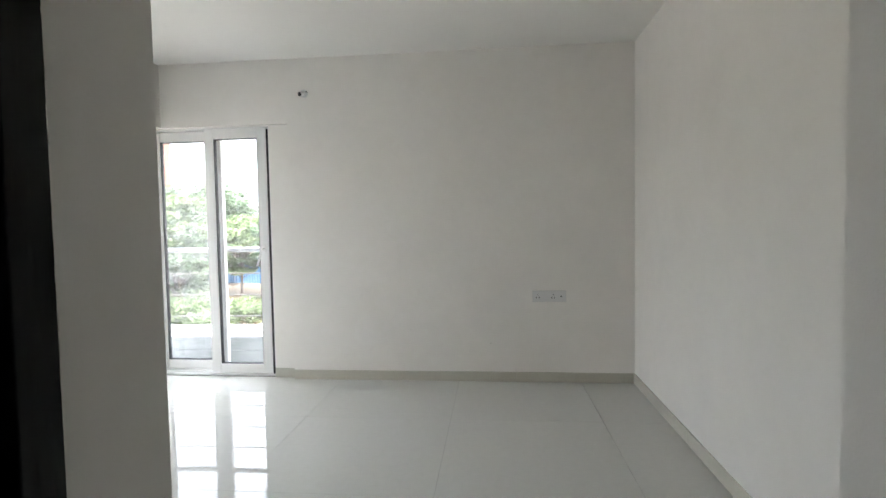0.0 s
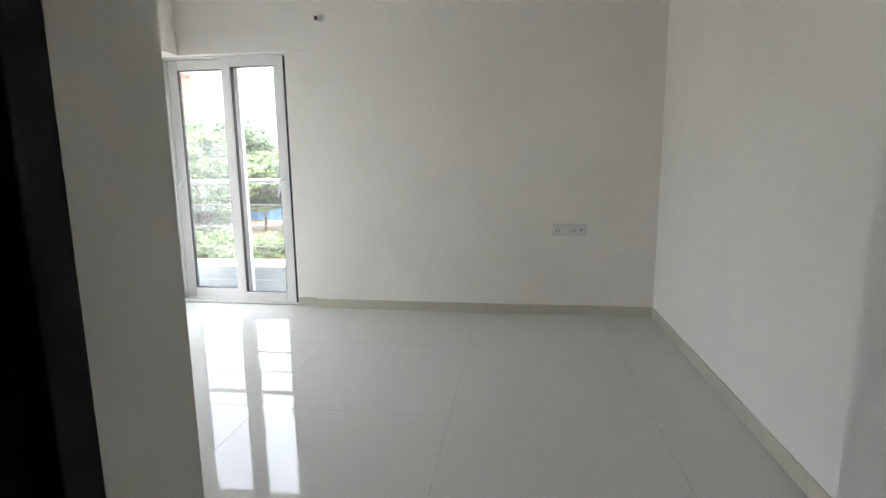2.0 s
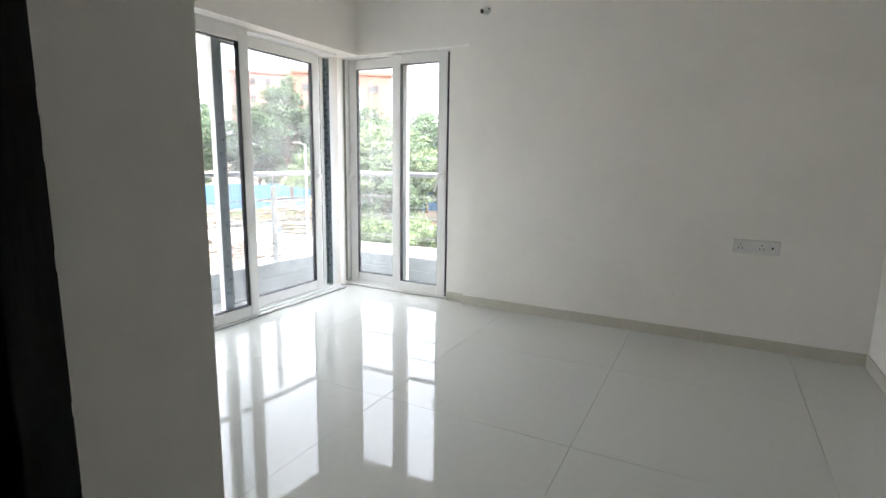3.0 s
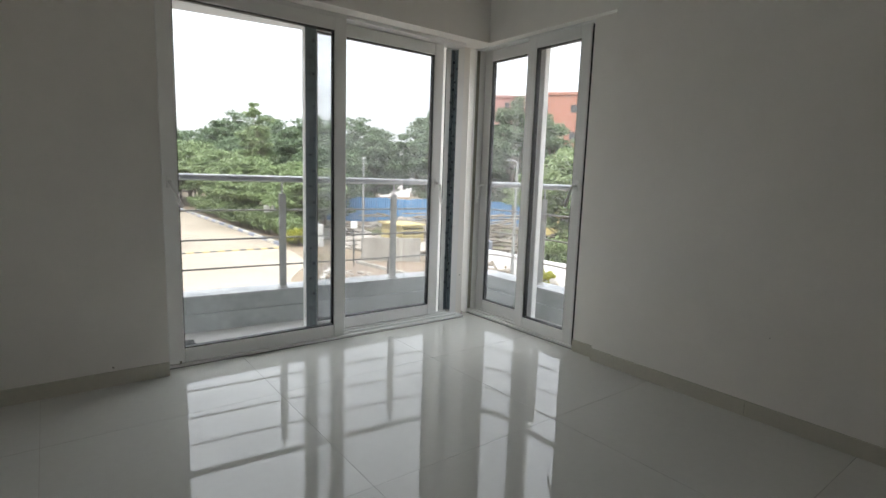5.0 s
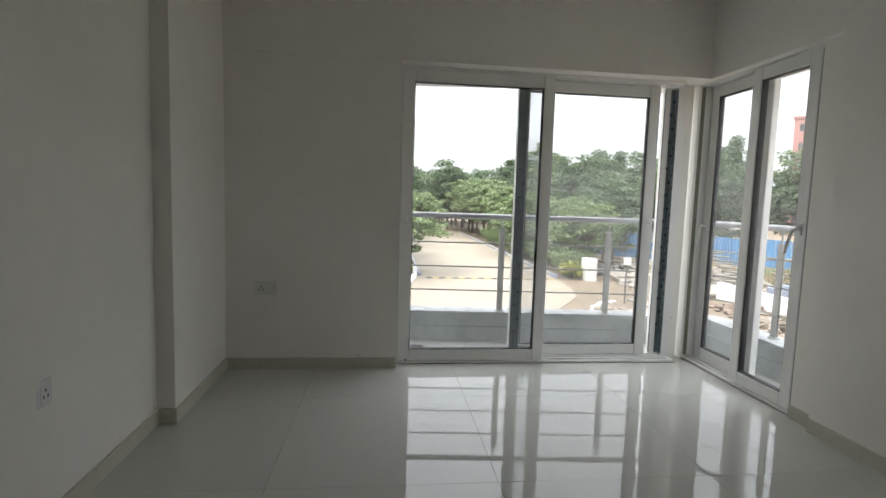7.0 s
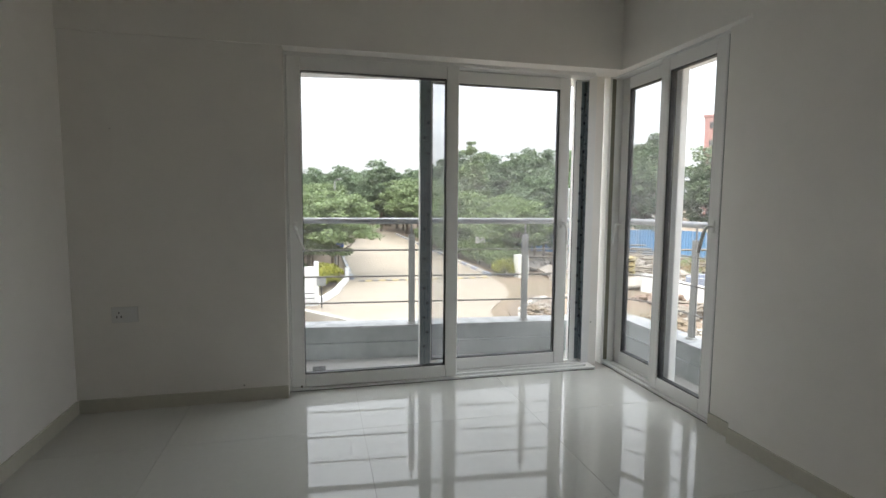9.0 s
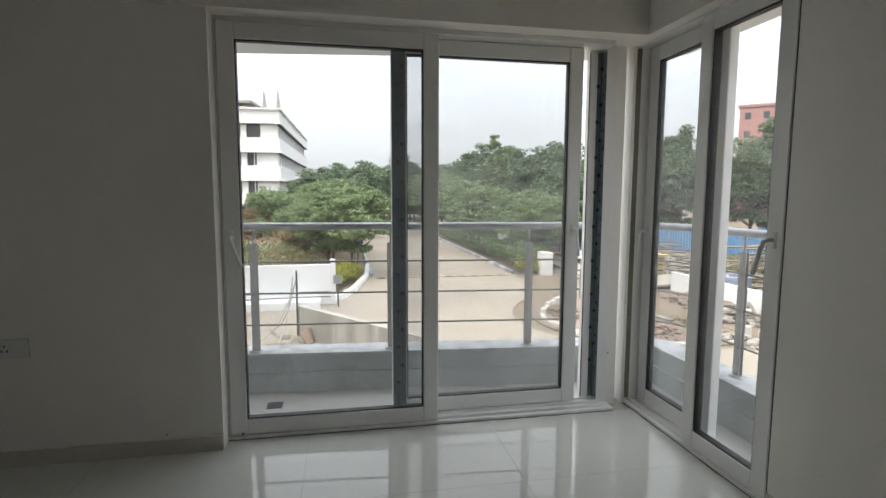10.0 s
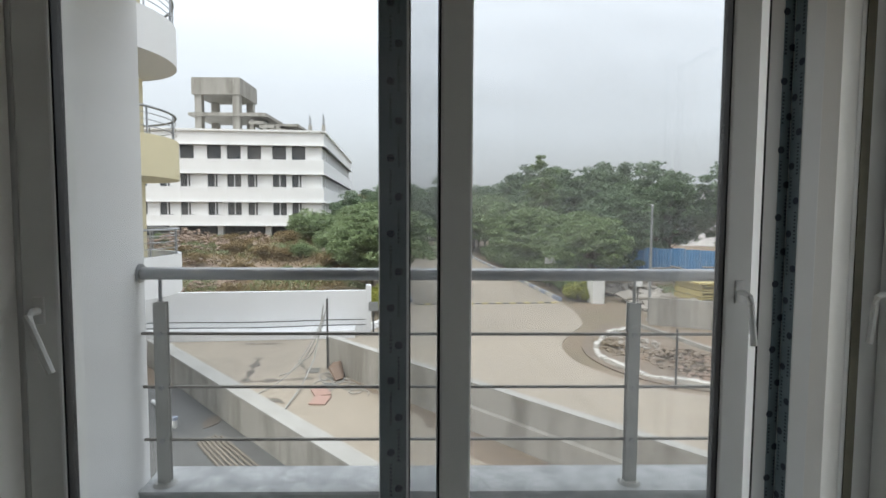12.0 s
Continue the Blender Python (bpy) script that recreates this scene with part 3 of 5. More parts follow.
solid("balcony_side_wall", box(-3.60, -2.951, 1.75, 1.989, -0.35, 2.42, None, 0.012), M_EXTWHITE, "white painted end wall of the balcony", "wall", "structure")
solid("balcony_end_wall", box(-0.999, -0.8, 4.503, 4.95, -0.35, 2.42), M_EXTWHITE, "white painted end wall of the balcony", "wall", "structure")
solid("facade", box(-3.15, -2.955, -8, 1.745, -4.7, 6.0), M_EXTWHITE, "plain white outer wall of the block", "wall", "structure")

railing = thing("balcony_railing", (PX - 0.055, 3.0, PT), "dusty stainless steel balcony railing with three thin rails", "railing")
RO = 0.055
RAIL = corner_path(RO, 1.992, -1.0, r=0.32, steps=12, py0=4.745)
part("handrail", tube([(x, y, 1.075) for x, y in RAIL], 0.0235, None, 14), M_STEEL, railing, "dented dusty steel top tube", True)
for z in (0.847, 0.642, 0.437):
    part("rail", tube([(x, y, z) for x, y in RAIL], 0.0065, None, 8), M_RAIL, railing, "", True)
part("wall_flange", rod((RAIL[0][0], 1.991, 1.075), (RAIL[0][0], 1.999, 1.075), 0.036, None, 20), M_STEEL, railing, "", True)


def post(x, y, along):
    """A post: two flat bars with a thin stem that carries the tube."""
    p = part("post", box(x - 0.013, x - 0.007, y - 0.024, y + 0.024, PT, 0.968, None, 0.0015) if along == "y" else box(x - 0.024, x + 0.024, y + 0.007, y + 0.013, PT, 0.968, None, 0.0015), M_POST, railing)
    bm = box(x + 0.007, x + 0.013, y - 0.024, y + 0.024, PT, 0.968, None, 0.0015) if along == "y" else box(x - 0.024, x + 0.024, y - 0.013, y - 0.007, PT, 0.968, None, 0.0015)
    part("flat_bar", bm, M_POST, p)
    part("stem", rod((x, y, 0.88), (x, y, 1.056), 0.007, None, 8), M_STEEL, p)
    part("base_flange", rod((x, y, PT - 0.002), (x, y, PT + 0.012), 0.045, None, 20, 0.036), M_POST, p, "rusty round base flange")
    for z in (0.847, 0.642, 0.437):
        part("bolt", rod((x + 0.013, y, z), (x + 0.019, y, z), 0.01, None, 8) if along == "y" else rod((x, y - 0.013, z), (x, y - 0.019, z), 0.01, None, 8), M_STEEL, p)


for y in (2.065, 2.93, 3.85):
    post(PX - RO + TAPER * (y - 2.93), y, "y")
for x in (-2.58, -1.7):
    post(x, 4.80, "x")
drain = thing("floor_drain", (-3.24, 2.21, 0.012), "small dark square floor drain in the balcony floor", "drain")
part("grate", box(-3.285, -3.195, 2.165, 2.255, 0.0125, 0.0165), M_DARK, drain)


# ---- outside: ground, road, walls ----
W1A, W1B = Vector((-24.0, -8.1)), Vector((-8.0, 4.42))
W1D = (W1B - W1A).normalized()


def land(x, y):
    """Height of the ground: flat site, a scrub mound to the west, slow rise far off."""
    z = GROUND
    if x < -23 and y < 2.5:
        up = min(1, max(0, (-23 - x) / 22)) * min(1, max(0, (2.5 - y) / 3))
        z += up * 2.2 + 0.25 * up * noise.noise((x * 0.3, y * 0.3, 0))
    if y > 13.0:
        z += min(1, (y - 13.0) / 4) * 0.12 * noise.noise((x * 0.5, y * 0.5, 3))
    return z


def axis_steps(lo, hi, step):
    inner_part = [lo + i * step for i in range(int((hi - lo) / step) + 1)]
    return [-3000, -1200, -500, -250, -150, -100] + inner_part + [hi + 20, hi + 60, hi + 150, hi + 500, hi + 1200, hi + 3000]


bm = bmesh.new()
xs, ys = axis_steps(-70, 6, 1.0), axis_steps(-40, 44, 1.0)
grid = [[bm.verts.new((x, y, land(x, y))) for y in ys] for x in xs]
for i in range(len(xs) - 1):
    for j in range(len(ys) - 1):
        bm.faces.new((grid[i][j], grid[i + 1][j], grid[i + 1][j + 1], grid[i][j + 1]))
normal = Vector((W1D.y, -W1D.x, 0))
mid = Vector((W1A.x, W1A.y, 0)) + normal * 0.2
bmesh.ops.bisect_plane(bm, geom=bm.verts[:] + bm.edges[:] + bm.faces[:], plane_co=mid, plane_no=normal, dist=0.001)
cut = [e for e in bm.edges if all(abs((v.co - mid).dot(normal)) < 0.002 for v in e.verts)]
bmesh.ops.split_edges(bm, edges=cut)
low = {v for f in bm.faces if (f.calc_center_median() - mid).dot(normal) > 0 for v in f.verts}
for v in low:
    v.co.z -= 0.8
solid("ground", bm, M_SOIL, "dry brown building-site soil with scrub", "ground", "structure")

ROAD_OUTLINE = [(-140, 4.2), (-30, 4.2), (-27.5, 3.6), (-25.5, 2.6), (-21.4, 2.1)]
p, q = W1A + W1D * 3.4, W1A + W1D * 44


def rounded(points, times=3):
    """Corners cut off again and again, so that the line runs in curves."""
    for _ in range(times):
        cut_ = [points[0]]
        for (ax, ay), (bx, by) in zip(points, points[1:]):
            cut_ += [(ax * 0.75 + bx * 0.25, ay * 0.75 + by * 0.25), (ax * 0.25 + bx * 0.75, ay * 0.25 + by * 0.75)]
        points = cut_ + [points[-1]]
    return points


ROAD_OUTLINE += [(p.x, p.y), (q.x, q.y), (6, 16.0), *rounded([(-11.8, 15.6), (-13.4, 14.9), (-12.9, 12.6), (-13.6, 10.6), (-15.0, 9.3), (-16.8, 8.6), (-18.9, 8.8), (-20.6, 9.8), (-22.5, 11.2), (-26.5, 11.9), (-30, 11.9)]), (-140, 11.9)]
solid("road", prism(ROAD_OUTLINE, GROUND - 0.25, GROUND + 0.03), M_ROAD, "pale tan concrete road and yard with damp stains", "road", "structure")


def wall_along(a, b, thick, z0, z1, bm=None, side=0.5):
    """An upright slab on a plan line."""
    a, b = Vector(a), Vector(b)
    d = (b - a).normalized()
    n = Vector((-d.y, d.x))
    o = [a - n * thick * (1 - side), b - n * thick * (1 - side), b + n * thick * side, a + n * thick * side]
    return prism([(v.x, v.y) for v in o], z0, z1, bm)


solid("retaining_wall", wall_along(W1A, W1A + W1D * 44, 0.4, -4.9, GROUND + 0.10), M_CONCRETE, "weathered grey concrete retaining wall with a pale coping", "wall", "structure")
solid("wall_coping", wall_along(W1A, W1A + W1D * 44, 0.44, GROUND + 0.10, GROUND + 0.14), M_WALLTOP, "pale cement coping", "coping", "structure")
solid("yard_wall", wall_along((-16.7, 1.2), (-2.0, 12.7), 0.2, GROUND, GROUND + 1.0), M_CONCRETE, "stained grey concrete parapet wall in the yard", "wall", "structure")
solid("yard_wall_end", wall_along((-16.703, 1.198), (-16.1, 1.7), 0.206, GROUND, GROUND + 1.004), M_DARKCONC, "dark damp-stained end of the yard wall", "wall", "structure")
solid("compound_wall", wall_along((-21.6, 2.0), (-21.0, -14), 0.2, GROUND - 1, GROUND + 1.66), M_EXTWHITE, "white painted compound wall", "wall", "structure")
ramp = wall_along((-21.45, -13.9), (-21.75, 1.6), 1.2, GROUND - 0.2, GROUND + 0.32, None, 0.0)
solid("wall_plinth", ramp, M_EXTWHITE, "white painted low plinth along the compound wall", "plinth", "structure")
KERB = [(-21.7, 1.9), (-22.6, 2.5), (-24.2, 3.0), (-26.0, 3.3), (-28.0, 3.7), (-32, 3.9)]
for i, (a, b) in enumerate(zip(KERB, KERB[1:])):
    solid("kerb", wall_along(a, b, 0.22, GROUND, GROUND + 0.26), M_EXTWHITE, "white painted kerb at the bend", "kerb", "structure")
solid("gate_pillar", box(-21.8, -21.5, 2.0, 2.2, GROUND, GROUND + 1.86, None, 0.02), M_EXTWHITE, "white painted pillar ending the compound wall", "pillar", "structure")
for y0, y1, side in ((11.95, 12.15, "r"), (3.9, 4.1, "l")):
    for i in range(32):
        x1 = -28.4 - i * 1.2
        solid("kerb", box(x1 - 1.18, x1, y0, y1, GROUND - 0.05, GROUND + 0.2, None, 0.02), M_KERB if i % 2 else M_GREYPANEL, "pale painted kerb stone along the road" if i % 2 else "dark painted kerb stone along the road", "kerb", "structure")
bump = thing("speed_breaker", (-27.8, 7.8, GROUND), "yellow and black striped speed breaker across the road", "speed breaker")
for i in range(20):
    y = 4.3 + i * 0.37
    part("segment", box(-27.9, -27.6, y, y + 0.36, GROUND + 0.02, GROUND + 0.065, None, 0.015), M_YELLOW if i % 2 else M_IRON, bump)


def patch(x, y, rx, ry, seed, mat=None, lift=0.034):
    """A thin stain of uneven outline on the concrete."""
    rnd = random.Random(seed)
    pts = []
    for k in range(22):
        a = math.tau * k / 22
        r = 0.85 + 0.28 * noise.noise((seed * 3.1, 2.2 * math.cos(a), 2.2 * math.sin(a))) + 0.05 * rnd.random()
        pts.append((x + rx * r * math.cos(a), y + ry * r * math.sin(a)))
    return solid("damp_patch", prism(pts, GROUND + lift - 0.012, GROUND + lift), mat or M_MUD, "dark damp patch on the concrete", "stain", "structure")


def streak(points, width, seed, lift=0.034):
    """A ragged damp streak along a line of plan points."""
    rnd = random.Random(seed)
    left, right = [], []
    for a, b in zip(points, points[1:]):
        a, b = Vector(a), Vector(b)
        d = (b - a).normalized()
        n = Vector((-d.y, d.x))
        count = max(3, round((b - a).length / 0.12))
        for k in range(count):
            c = a + (b - a) * (k / count)
            wide = width * 1.7 * (0.25 + 0.75 * rnd.random()) * (0.6 + 0.5 * math.sin(k * 0.9 + seed))
            left.append(c + n * (0.02 + abs(wide)))
            right.append(c - n * (0.02 + abs(wide) * rnd.uniform(0.5, 1)))
    pts = [(v.x, v.y) for v in right + left[::-1]]
    return solid("damp_streak", prism(pts, GROUND + lift - 0.012, GROUND + lift), M_WETMARK, "dark damp streak on the concrete", "stain", "structure")


streak([(-19.95, -2.1), (-19.85, -0.6)], 0.10, 1)
streak([(-18.1, -1.18), (-15.6, -0.97)], 0.11, 2)
streak([(-15.67, -1.0), (-15.84, 0.95)], 0.10, 3, 0.036)
streak([(-14.43, -0.25), (-13.9, 0.5)], 0.09, 4)
streak([(-16.3, -1.6), (-15.95, -1.5)], 0.07, 5)
streak([(-17.4, 0.2), (-16.6, 0.5)], 0.06, 6)
patch(-11.5, 4.47, 0.42, 0.16, 12)

# pit floor things
for i in range(7):
    d = W1D * (0.9 + 0.12 * random.random())
    a = Vector((-14.0, -1.1)) + Vector((0.052, -0.068)) * i + W1D * random.uniform(-0.15, 0.15)
    pole = thing("bamboo_pole", (a.x, a.y, GROUND - 0.75), "long weathered bamboo pole lying in the sunken ramp", "pole", "poles in the ramp")
    b = a + W1D * 3.6 + Vector((0.02, -0.03)) * i
    part("stick", rod((a.x, a.y, GROUND - 0.716), (b.x, b.y, GROUND - 0.716), 0.032, None, 7, 0.022), M_BAMBOO, pole)
solid("ramp_floor", prism([(W1A.x + 6, W1A.y + 4.6), (W1A.x + 6.5, W1A.y - 6), (-3.2, -6), (-3.2, 3.0), (-7.6, 4.65)][::-1], GROUND - 0.9, GROUND - 0.75), M_DARKCONC, "dark blotchy concrete floor of the sunken ramp", "floor", "structure")
patch(-14.94, -1.6, 0.42, 0.22, 21, M_WETMARK, -0.738)

YA, YD = Vector((-16.7, 1.2)), (Vector((-2.0, 12.7)) - Vector((-16.7, 1.2))).normalized()
YN = Vector((YD.y, -YD.x))
gut = [YA + YD * 1.2 + YN * 0.13, YA + YD * 1.2 + YN * 0.3, YA + YD * 3.5 + YN * 0.36, YA + YD * 4.6 + YN * 0.5, YA + YD * 5.0 + YN * 0.8, YA + YD * 5.6 + YN * 0.75,
       YA + YD * 6.1 + YN * 1.05, YA + YD * 9.5 + YN * 1.2, YA + YD * 9.5 + YN * 0.13]
solid("gutter_mud", prism([(v.x, v.y) for v in gut], GROUND + 0.02, GROUND + 0.036), M_MUD, "dark damp mud lying in the gutter along the yard wall", "stain", "structure")
a, b = YA + YD * 5.6 + YN * 0.1, YA + YD * 12 + YN * 0.1
solid("wall_ledge", wall_along((a.x, a.y), (b.x, b.y), 0.14, GROUND, GROUND + 0.52, None, 0.0), M_CONCRETE, "low ledge of patched render along the foot of the yard wall", "ledge", "structure")
solid("yard_wall_top", wall_along((-16.7, 1.2), (-2.0, 12.7), 0.21, GROUND + 1.0, GROUND + 1.012), M_WALLTOP, "pale worn top of the yard wall", "coping", "structure")
pit_pipe = thing("waste_pipe", (-14.2, -3.0, GROUND - 0.7), "white plastic waste pipe with a raised bend in the sunken ramp", "pipe")
part("pipe_run", tube([(-16.5, -3.7, GROUND - 0.7), (-15.2, -2.75, GROUND - 0.62), (-14.2, -2.2, GROUND - 0.55), (-14.15, -2.17, GROUND - 0.3)], 0.05, None, 10), M_PLASTIC, pit_pipe, "", True)
part("pipe_collar", rod((-14.15, -2.17, GROUND - 0.36), (-14.15, -2.17, GROUND - 0.28), 0.065, None, 12), M_GREYPANEL, pit_pipe, "", True)
loose = thing("bamboo_pole", (-12.9, -1.9, GROUND - 0.75), "short thin pole lying alone in the sunken ramp", "pole")
part("stick", rod((-13.6, -2.3, GROUND - 0.72), (-12.1, -1.5, GROUND - 0.72), 0.022, None, 7), M_BAMBOO, loose)
for k in range(5):
    coil = thing("cable", (-15.9 + 0.2 * k, 1.35, GROUND + 0.03), "grey cable lying in a loose loop beside the yard wall", "cable", "cables beside the yard wall")
    cx, cy, q = -15.95 + 0.24 * k, 1.18 + 0.1 * (k % 3), 0.22 + 0.05 * (k % 2)
    part("loop", tube([(cx + q * 1.5 * math.cos(0.45 * j + k), cy + q * math.sin(0.45 * j + k), GROUND + 0.055 + 0.012 * math.sin(j * 1.3 + k)) for j in range(15)], 0.012, None, 6), M_WALLTOP if k % 2 else M_POLE, coil, "", True)
for k in range(3):
    cab = thing("cable", (-16.8, 1.05, GROUND), "pale cable hanging slack from the iron post", "cable", "cables on the post")
    ex, ey = -17.6 + 1.5 * k, 0.1 - 0.25 * k
    part("strand", tube([(-16.76 + (ex + 16.76) * u, 1.08 + (ey - 1.08) * u, GROUND + 0.05 + 1.75 * (1 - u) ** 2.4) for u in (0, 0.15, 0.3, 0.45, 0.6, 0.8, 1)], 0.014, None, 6), M_WALLTOP, cab, "", True)

# loose things in the yard
pipe = thing("plastic_pipe", (-14.4, 0.9, GROUND), "long white plastic pipe leaning on the yard wall", "pipe")
part("pipe_body", tube([(-13.53, 0.51, GROUND + 0.06), (-14.9, 0.64, GROUND + 0.10), (-16.3, 0.78, GROUND + 0.45), (-16.8, 0.9, GROUND + 1.3), (-16.85, 0.98, GROUND + 1.9)], 0.022, None, 8), M_WALLTOP, pipe, "", True)
hose = thing("hose", (-15.3, 1.3, GROUND), "pale garden hose lying in loops on the concrete", "hose")
part("hose_body", tube([(-16.0 + 1.6 * k / 40 + 0.25 * math.sin(k * 0.8), 1.3 + 0.9 * k / 40 + 0.22 * math.cos(k * 0.8), GROUND + 0.06) for k in range(41)], 0.015, None, 6), M_WALLTOP, hose, "", True)
for i, (x, y, rz) in enumerate(((-14.62, 1.18, 20), (-14.02, 1.24, -10))):
    slab = thing("terracotta_slab", (x, y, GROUND + 0.035), "pinkish terracotta slab lying on the concrete", "slab", "slabs in the yard")
    part("slab_body", box(x - 0.28, x + 0.28, y - 0.2, y + 0.2, GROUND + 0.035, GROUND + 0.075, None, 0.006), M_TERRA, slab)
    slab.rotation_euler = (0, 0, radians(rz))
brick = thing("brick_stack", (-16.1, 1.75, GROUND), "leaning stack of red bricks against the wall corner", "bricks")
for i in range(6):
    b = box(-0.22, 0.22, -0.11, 0.11, -0.04, 0.04, None, 0.006)
    b.transform(Matrix.Translation((-15.95 + 0.075 * i, 1.5 - 0.01 * i, GROUND + 0.24 + 0.012 * (i % 2))) @ pose(0, 0, 0, 4 * (i % 3), 62 - 3 * i, 35 + 2 * i))
    part("brick", b, M_BRICK, brick)
grate = thing("drain_grate", (-16.57, 0.70, GROUND + 0.03), "rusty iron drain grate set in the yard concrete", "grate")
part("grate_frame", box(-16.8, -16.34, 0.52, 0.88, GROUND + 0.03, GROUND + 0.04), M_IRON, grate)
for k in range(7):
    part("bar", box(-16.78 + 0.063 * k, -16.745 + 0.063 * k, 0.54, 0.86, GROUND + 0.04, GROUND + 0.058), M_CONCRETE, grate)
board = thing("loose_plank", (-22.7, 1.7, land(-22.7, 1.7)), "short weathered plank lying on the soil beside the kerb", "plank")
part("plank_body", rod((-23.3, 1.5, GROUND + 0.06), (-22.1, 1.9, GROUND + 0.09), 0.07, None, 4), M_WOOD, board)
for z in (0.62, 0.42):
    solid("wall_pipe", tube([(-20.7 - 0.02 * k, -13 + 1.0 * k, GROUND + z + 0.02 * math.sin(k)) for k in range(16)], 0.02, None, 6), M_IRON, "thin dark service pipe along the wall", "pipe", smooth=True)
for x, y, h, w in ((-16.75, 1.1, 2.1, 0), (-21.0, 2.3, 1.3, 1), (-22.0, 13.2, 2.0, 2), (-20.8, 12.6, 1.3, 3), (-14.2, 10.4, 1.6, 3)):
    p = thing("marker_post", (x, y, GROUND), "thin dark iron post standing in the yard", "post", "marker posts")
    part("shaft", rod((x, y, GROUND), (x, y, GROUND + h), 0.03, None, 8), M_IRON, p)
    if w in (1, 2):
        part("board", box(x + 0.03, x + 0.05, y - 0.18, y + 0.18, GROUND + h - 0.35, GROUND + h, None, 0.004), M_POLE if w == 1 else M_PLASTIC, p, "small blank board")


# ---- plants ----
def tree_kind(name, seed, height, spread, crown_low, clumps, leaves, leaf, mat, flat=0.45, clump_r=0.7, trunk_r=0.16, label="", category="tree"):
    """A tree with a tapered trunk, limbs and a crown of many small leaves in clumps."""
    rnd = np.random.RandomState(seed)
    tree = thing(name, (0, 0, -60), label, category)
    top = np.array((rnd.uniform(-0.3, 0.3), rnd.uniform(-0.3, 0.3), height * 0.8))
    centres = []
    mid_z, half = (height + crown_low) / 2, (height - crown_low) / 2
    while len(centres) < clumps:
        v = rnd.uniform(-1, 1, 3)
        r = np.linalg.norm(v)
        if 0.35 < r < 1.0 and rnd.rand() < 0.3 + 0.7 * r:
            wob = 0.85 + 0.3 * noise.noise((v[0] * 2 + seed, v[1] * 2, v[2] * 2))
            centres.append((v[0] * spread * wob, v[1] * spread * wob, mid_z + v[2] * half * wob))
    centres = np.array(centres)
    bm = rod((0, 0, -0.3), (top[0] * 0.5, top[1] * 0.5, height * 0.45), trunk_r, None, 9, trunk_r * 0.7)
    rod((top[0] * 0.5, top[1] * 0.5, height * 0.45), tuple(top), trunk_r * 0.7, bm, 8, trunk_r * 0.2)
    for c in centres[:: max(1, clumps // 45)]:
        k = rnd.uniform(0.25, 0.6)
        a = (top[0] * k, top[1] * k, top[2] * k)
        m = (a[0] * 0.4 + c[0] * 0.6, a[1] * 0.4 + c[1] * 0.6, a[2] * 0.55 + c[2] * 0.45)
        rod(a, m, trunk_r * 0.35, bm, 6, trunk_r * 0.22)
        rod(m, tuple(c), trunk_r * 0.22, bm, 5, trunk_r * 0.06)
    bm.transform(Matrix.Translation((0, 0, -60)))
    part("trunk", bm, M_BARK, tree, "", True)
    which = rnd.randint(0, clumps, leaves)
    size = clump_r * (0.5 + 0.9 * rnd.rand(clumps))[which]
    off = rnd.normal(0, 1, (leaves, 3))
    off /= np.linalg.norm(off, axis=1)[:, None]
    pos = centres[which] + off * (size * rnd.rand(leaves) ** 0.4)[:, None] * np.array((1, 1, flat))
    a = rnd.normal(0, 1, (leaves, 3))
    a[:, 2] *= 0.5
    a /= np.linalg.norm(a, axis=1)[:, None]
    b = np.cross(a, rnd.normal(0, 1, (leaves, 3)))
    b /= np.linalg.norm(b, axis=1)[:, None]
    s = (leaf * (0.6 + 0.8 * rnd.rand(leaves)))[:, None]
    vs = np.stack([pos - a * s, pos + b * s * 0.45, pos + a * s, pos - b * s * 0.45], 1).reshape(-1, 3)
    me = bpy.data.meshes.new("crown")
    me.from_pydata(vs.tolist(), [], np.arange(leaves * 4).reshape(-1, 4).tolist())
    me.materials.append(mat)
    crown = new("crown", me)
    crown.parent = tree
    return tree


BROAD = tree_kind("broad_tree", 3, 9.0, 3.6, 1.8, 190, 19000, 0.155, M_LEAF_DARK, label="broad dark green tree with a dense uneven crown")
FEATHER = tree_kind("feathery_tree", 7, 7.0, 3.8, 1.6, 170, 17000, 0.145, M_LEAF_LIGHT, flat=0.35, clump_r=0.68, trunk_r=0.12, label="light green feathery tree with flat spreading tiers")
SPIRE = tree_kind("slender_tree", 11, 11.0, 2.3, 2.2, 90, 15000, 0.13, M_LEAF_DARK, flat=0.6, clump_r=0.6, trunk_r=0.15, label="tall slender dark green tree on soil")
SHRUB = tree_kind("shrub", 17, 1.9, 1.3, 0.2, 40, 3400, 0.10, M_LEAF_LIGHT, flat=0.7, clump_r=0.4, trunk_r=0.05, label="light green leafy shrub on dry soil", category="shrub")
DRYBUSH = tree_kind("dry_shrub", 19, 1.7, 1.5, 0.1, 30, 3000, 0.10, M_LEAF_DRY, flat=0.6, clump_r=0.4, trunk_r=0.05, label="dry brown shrub on the scrub mound", category="shrub")
YELLOWBUSH = tree_kind("yellow_shrub", 23, 1.3, 1.0, 0.1, 24, 3000, 0.09, M_LEAF_YELLOW, flat=0.7, clump_r=0.35, trunk_r=0.04, label="low yellow-green garden shrub by the kerb", category="shrub")

WISPY = tree_kind("young_tree", 29, 9.2, 1.35, 3.0, 64, 5200, 0.12, M_LEAF_LIGHT, flat=0.35, clump_r=0.42, trunk_r=0.08, label="thin young tree with sparse light leaves")


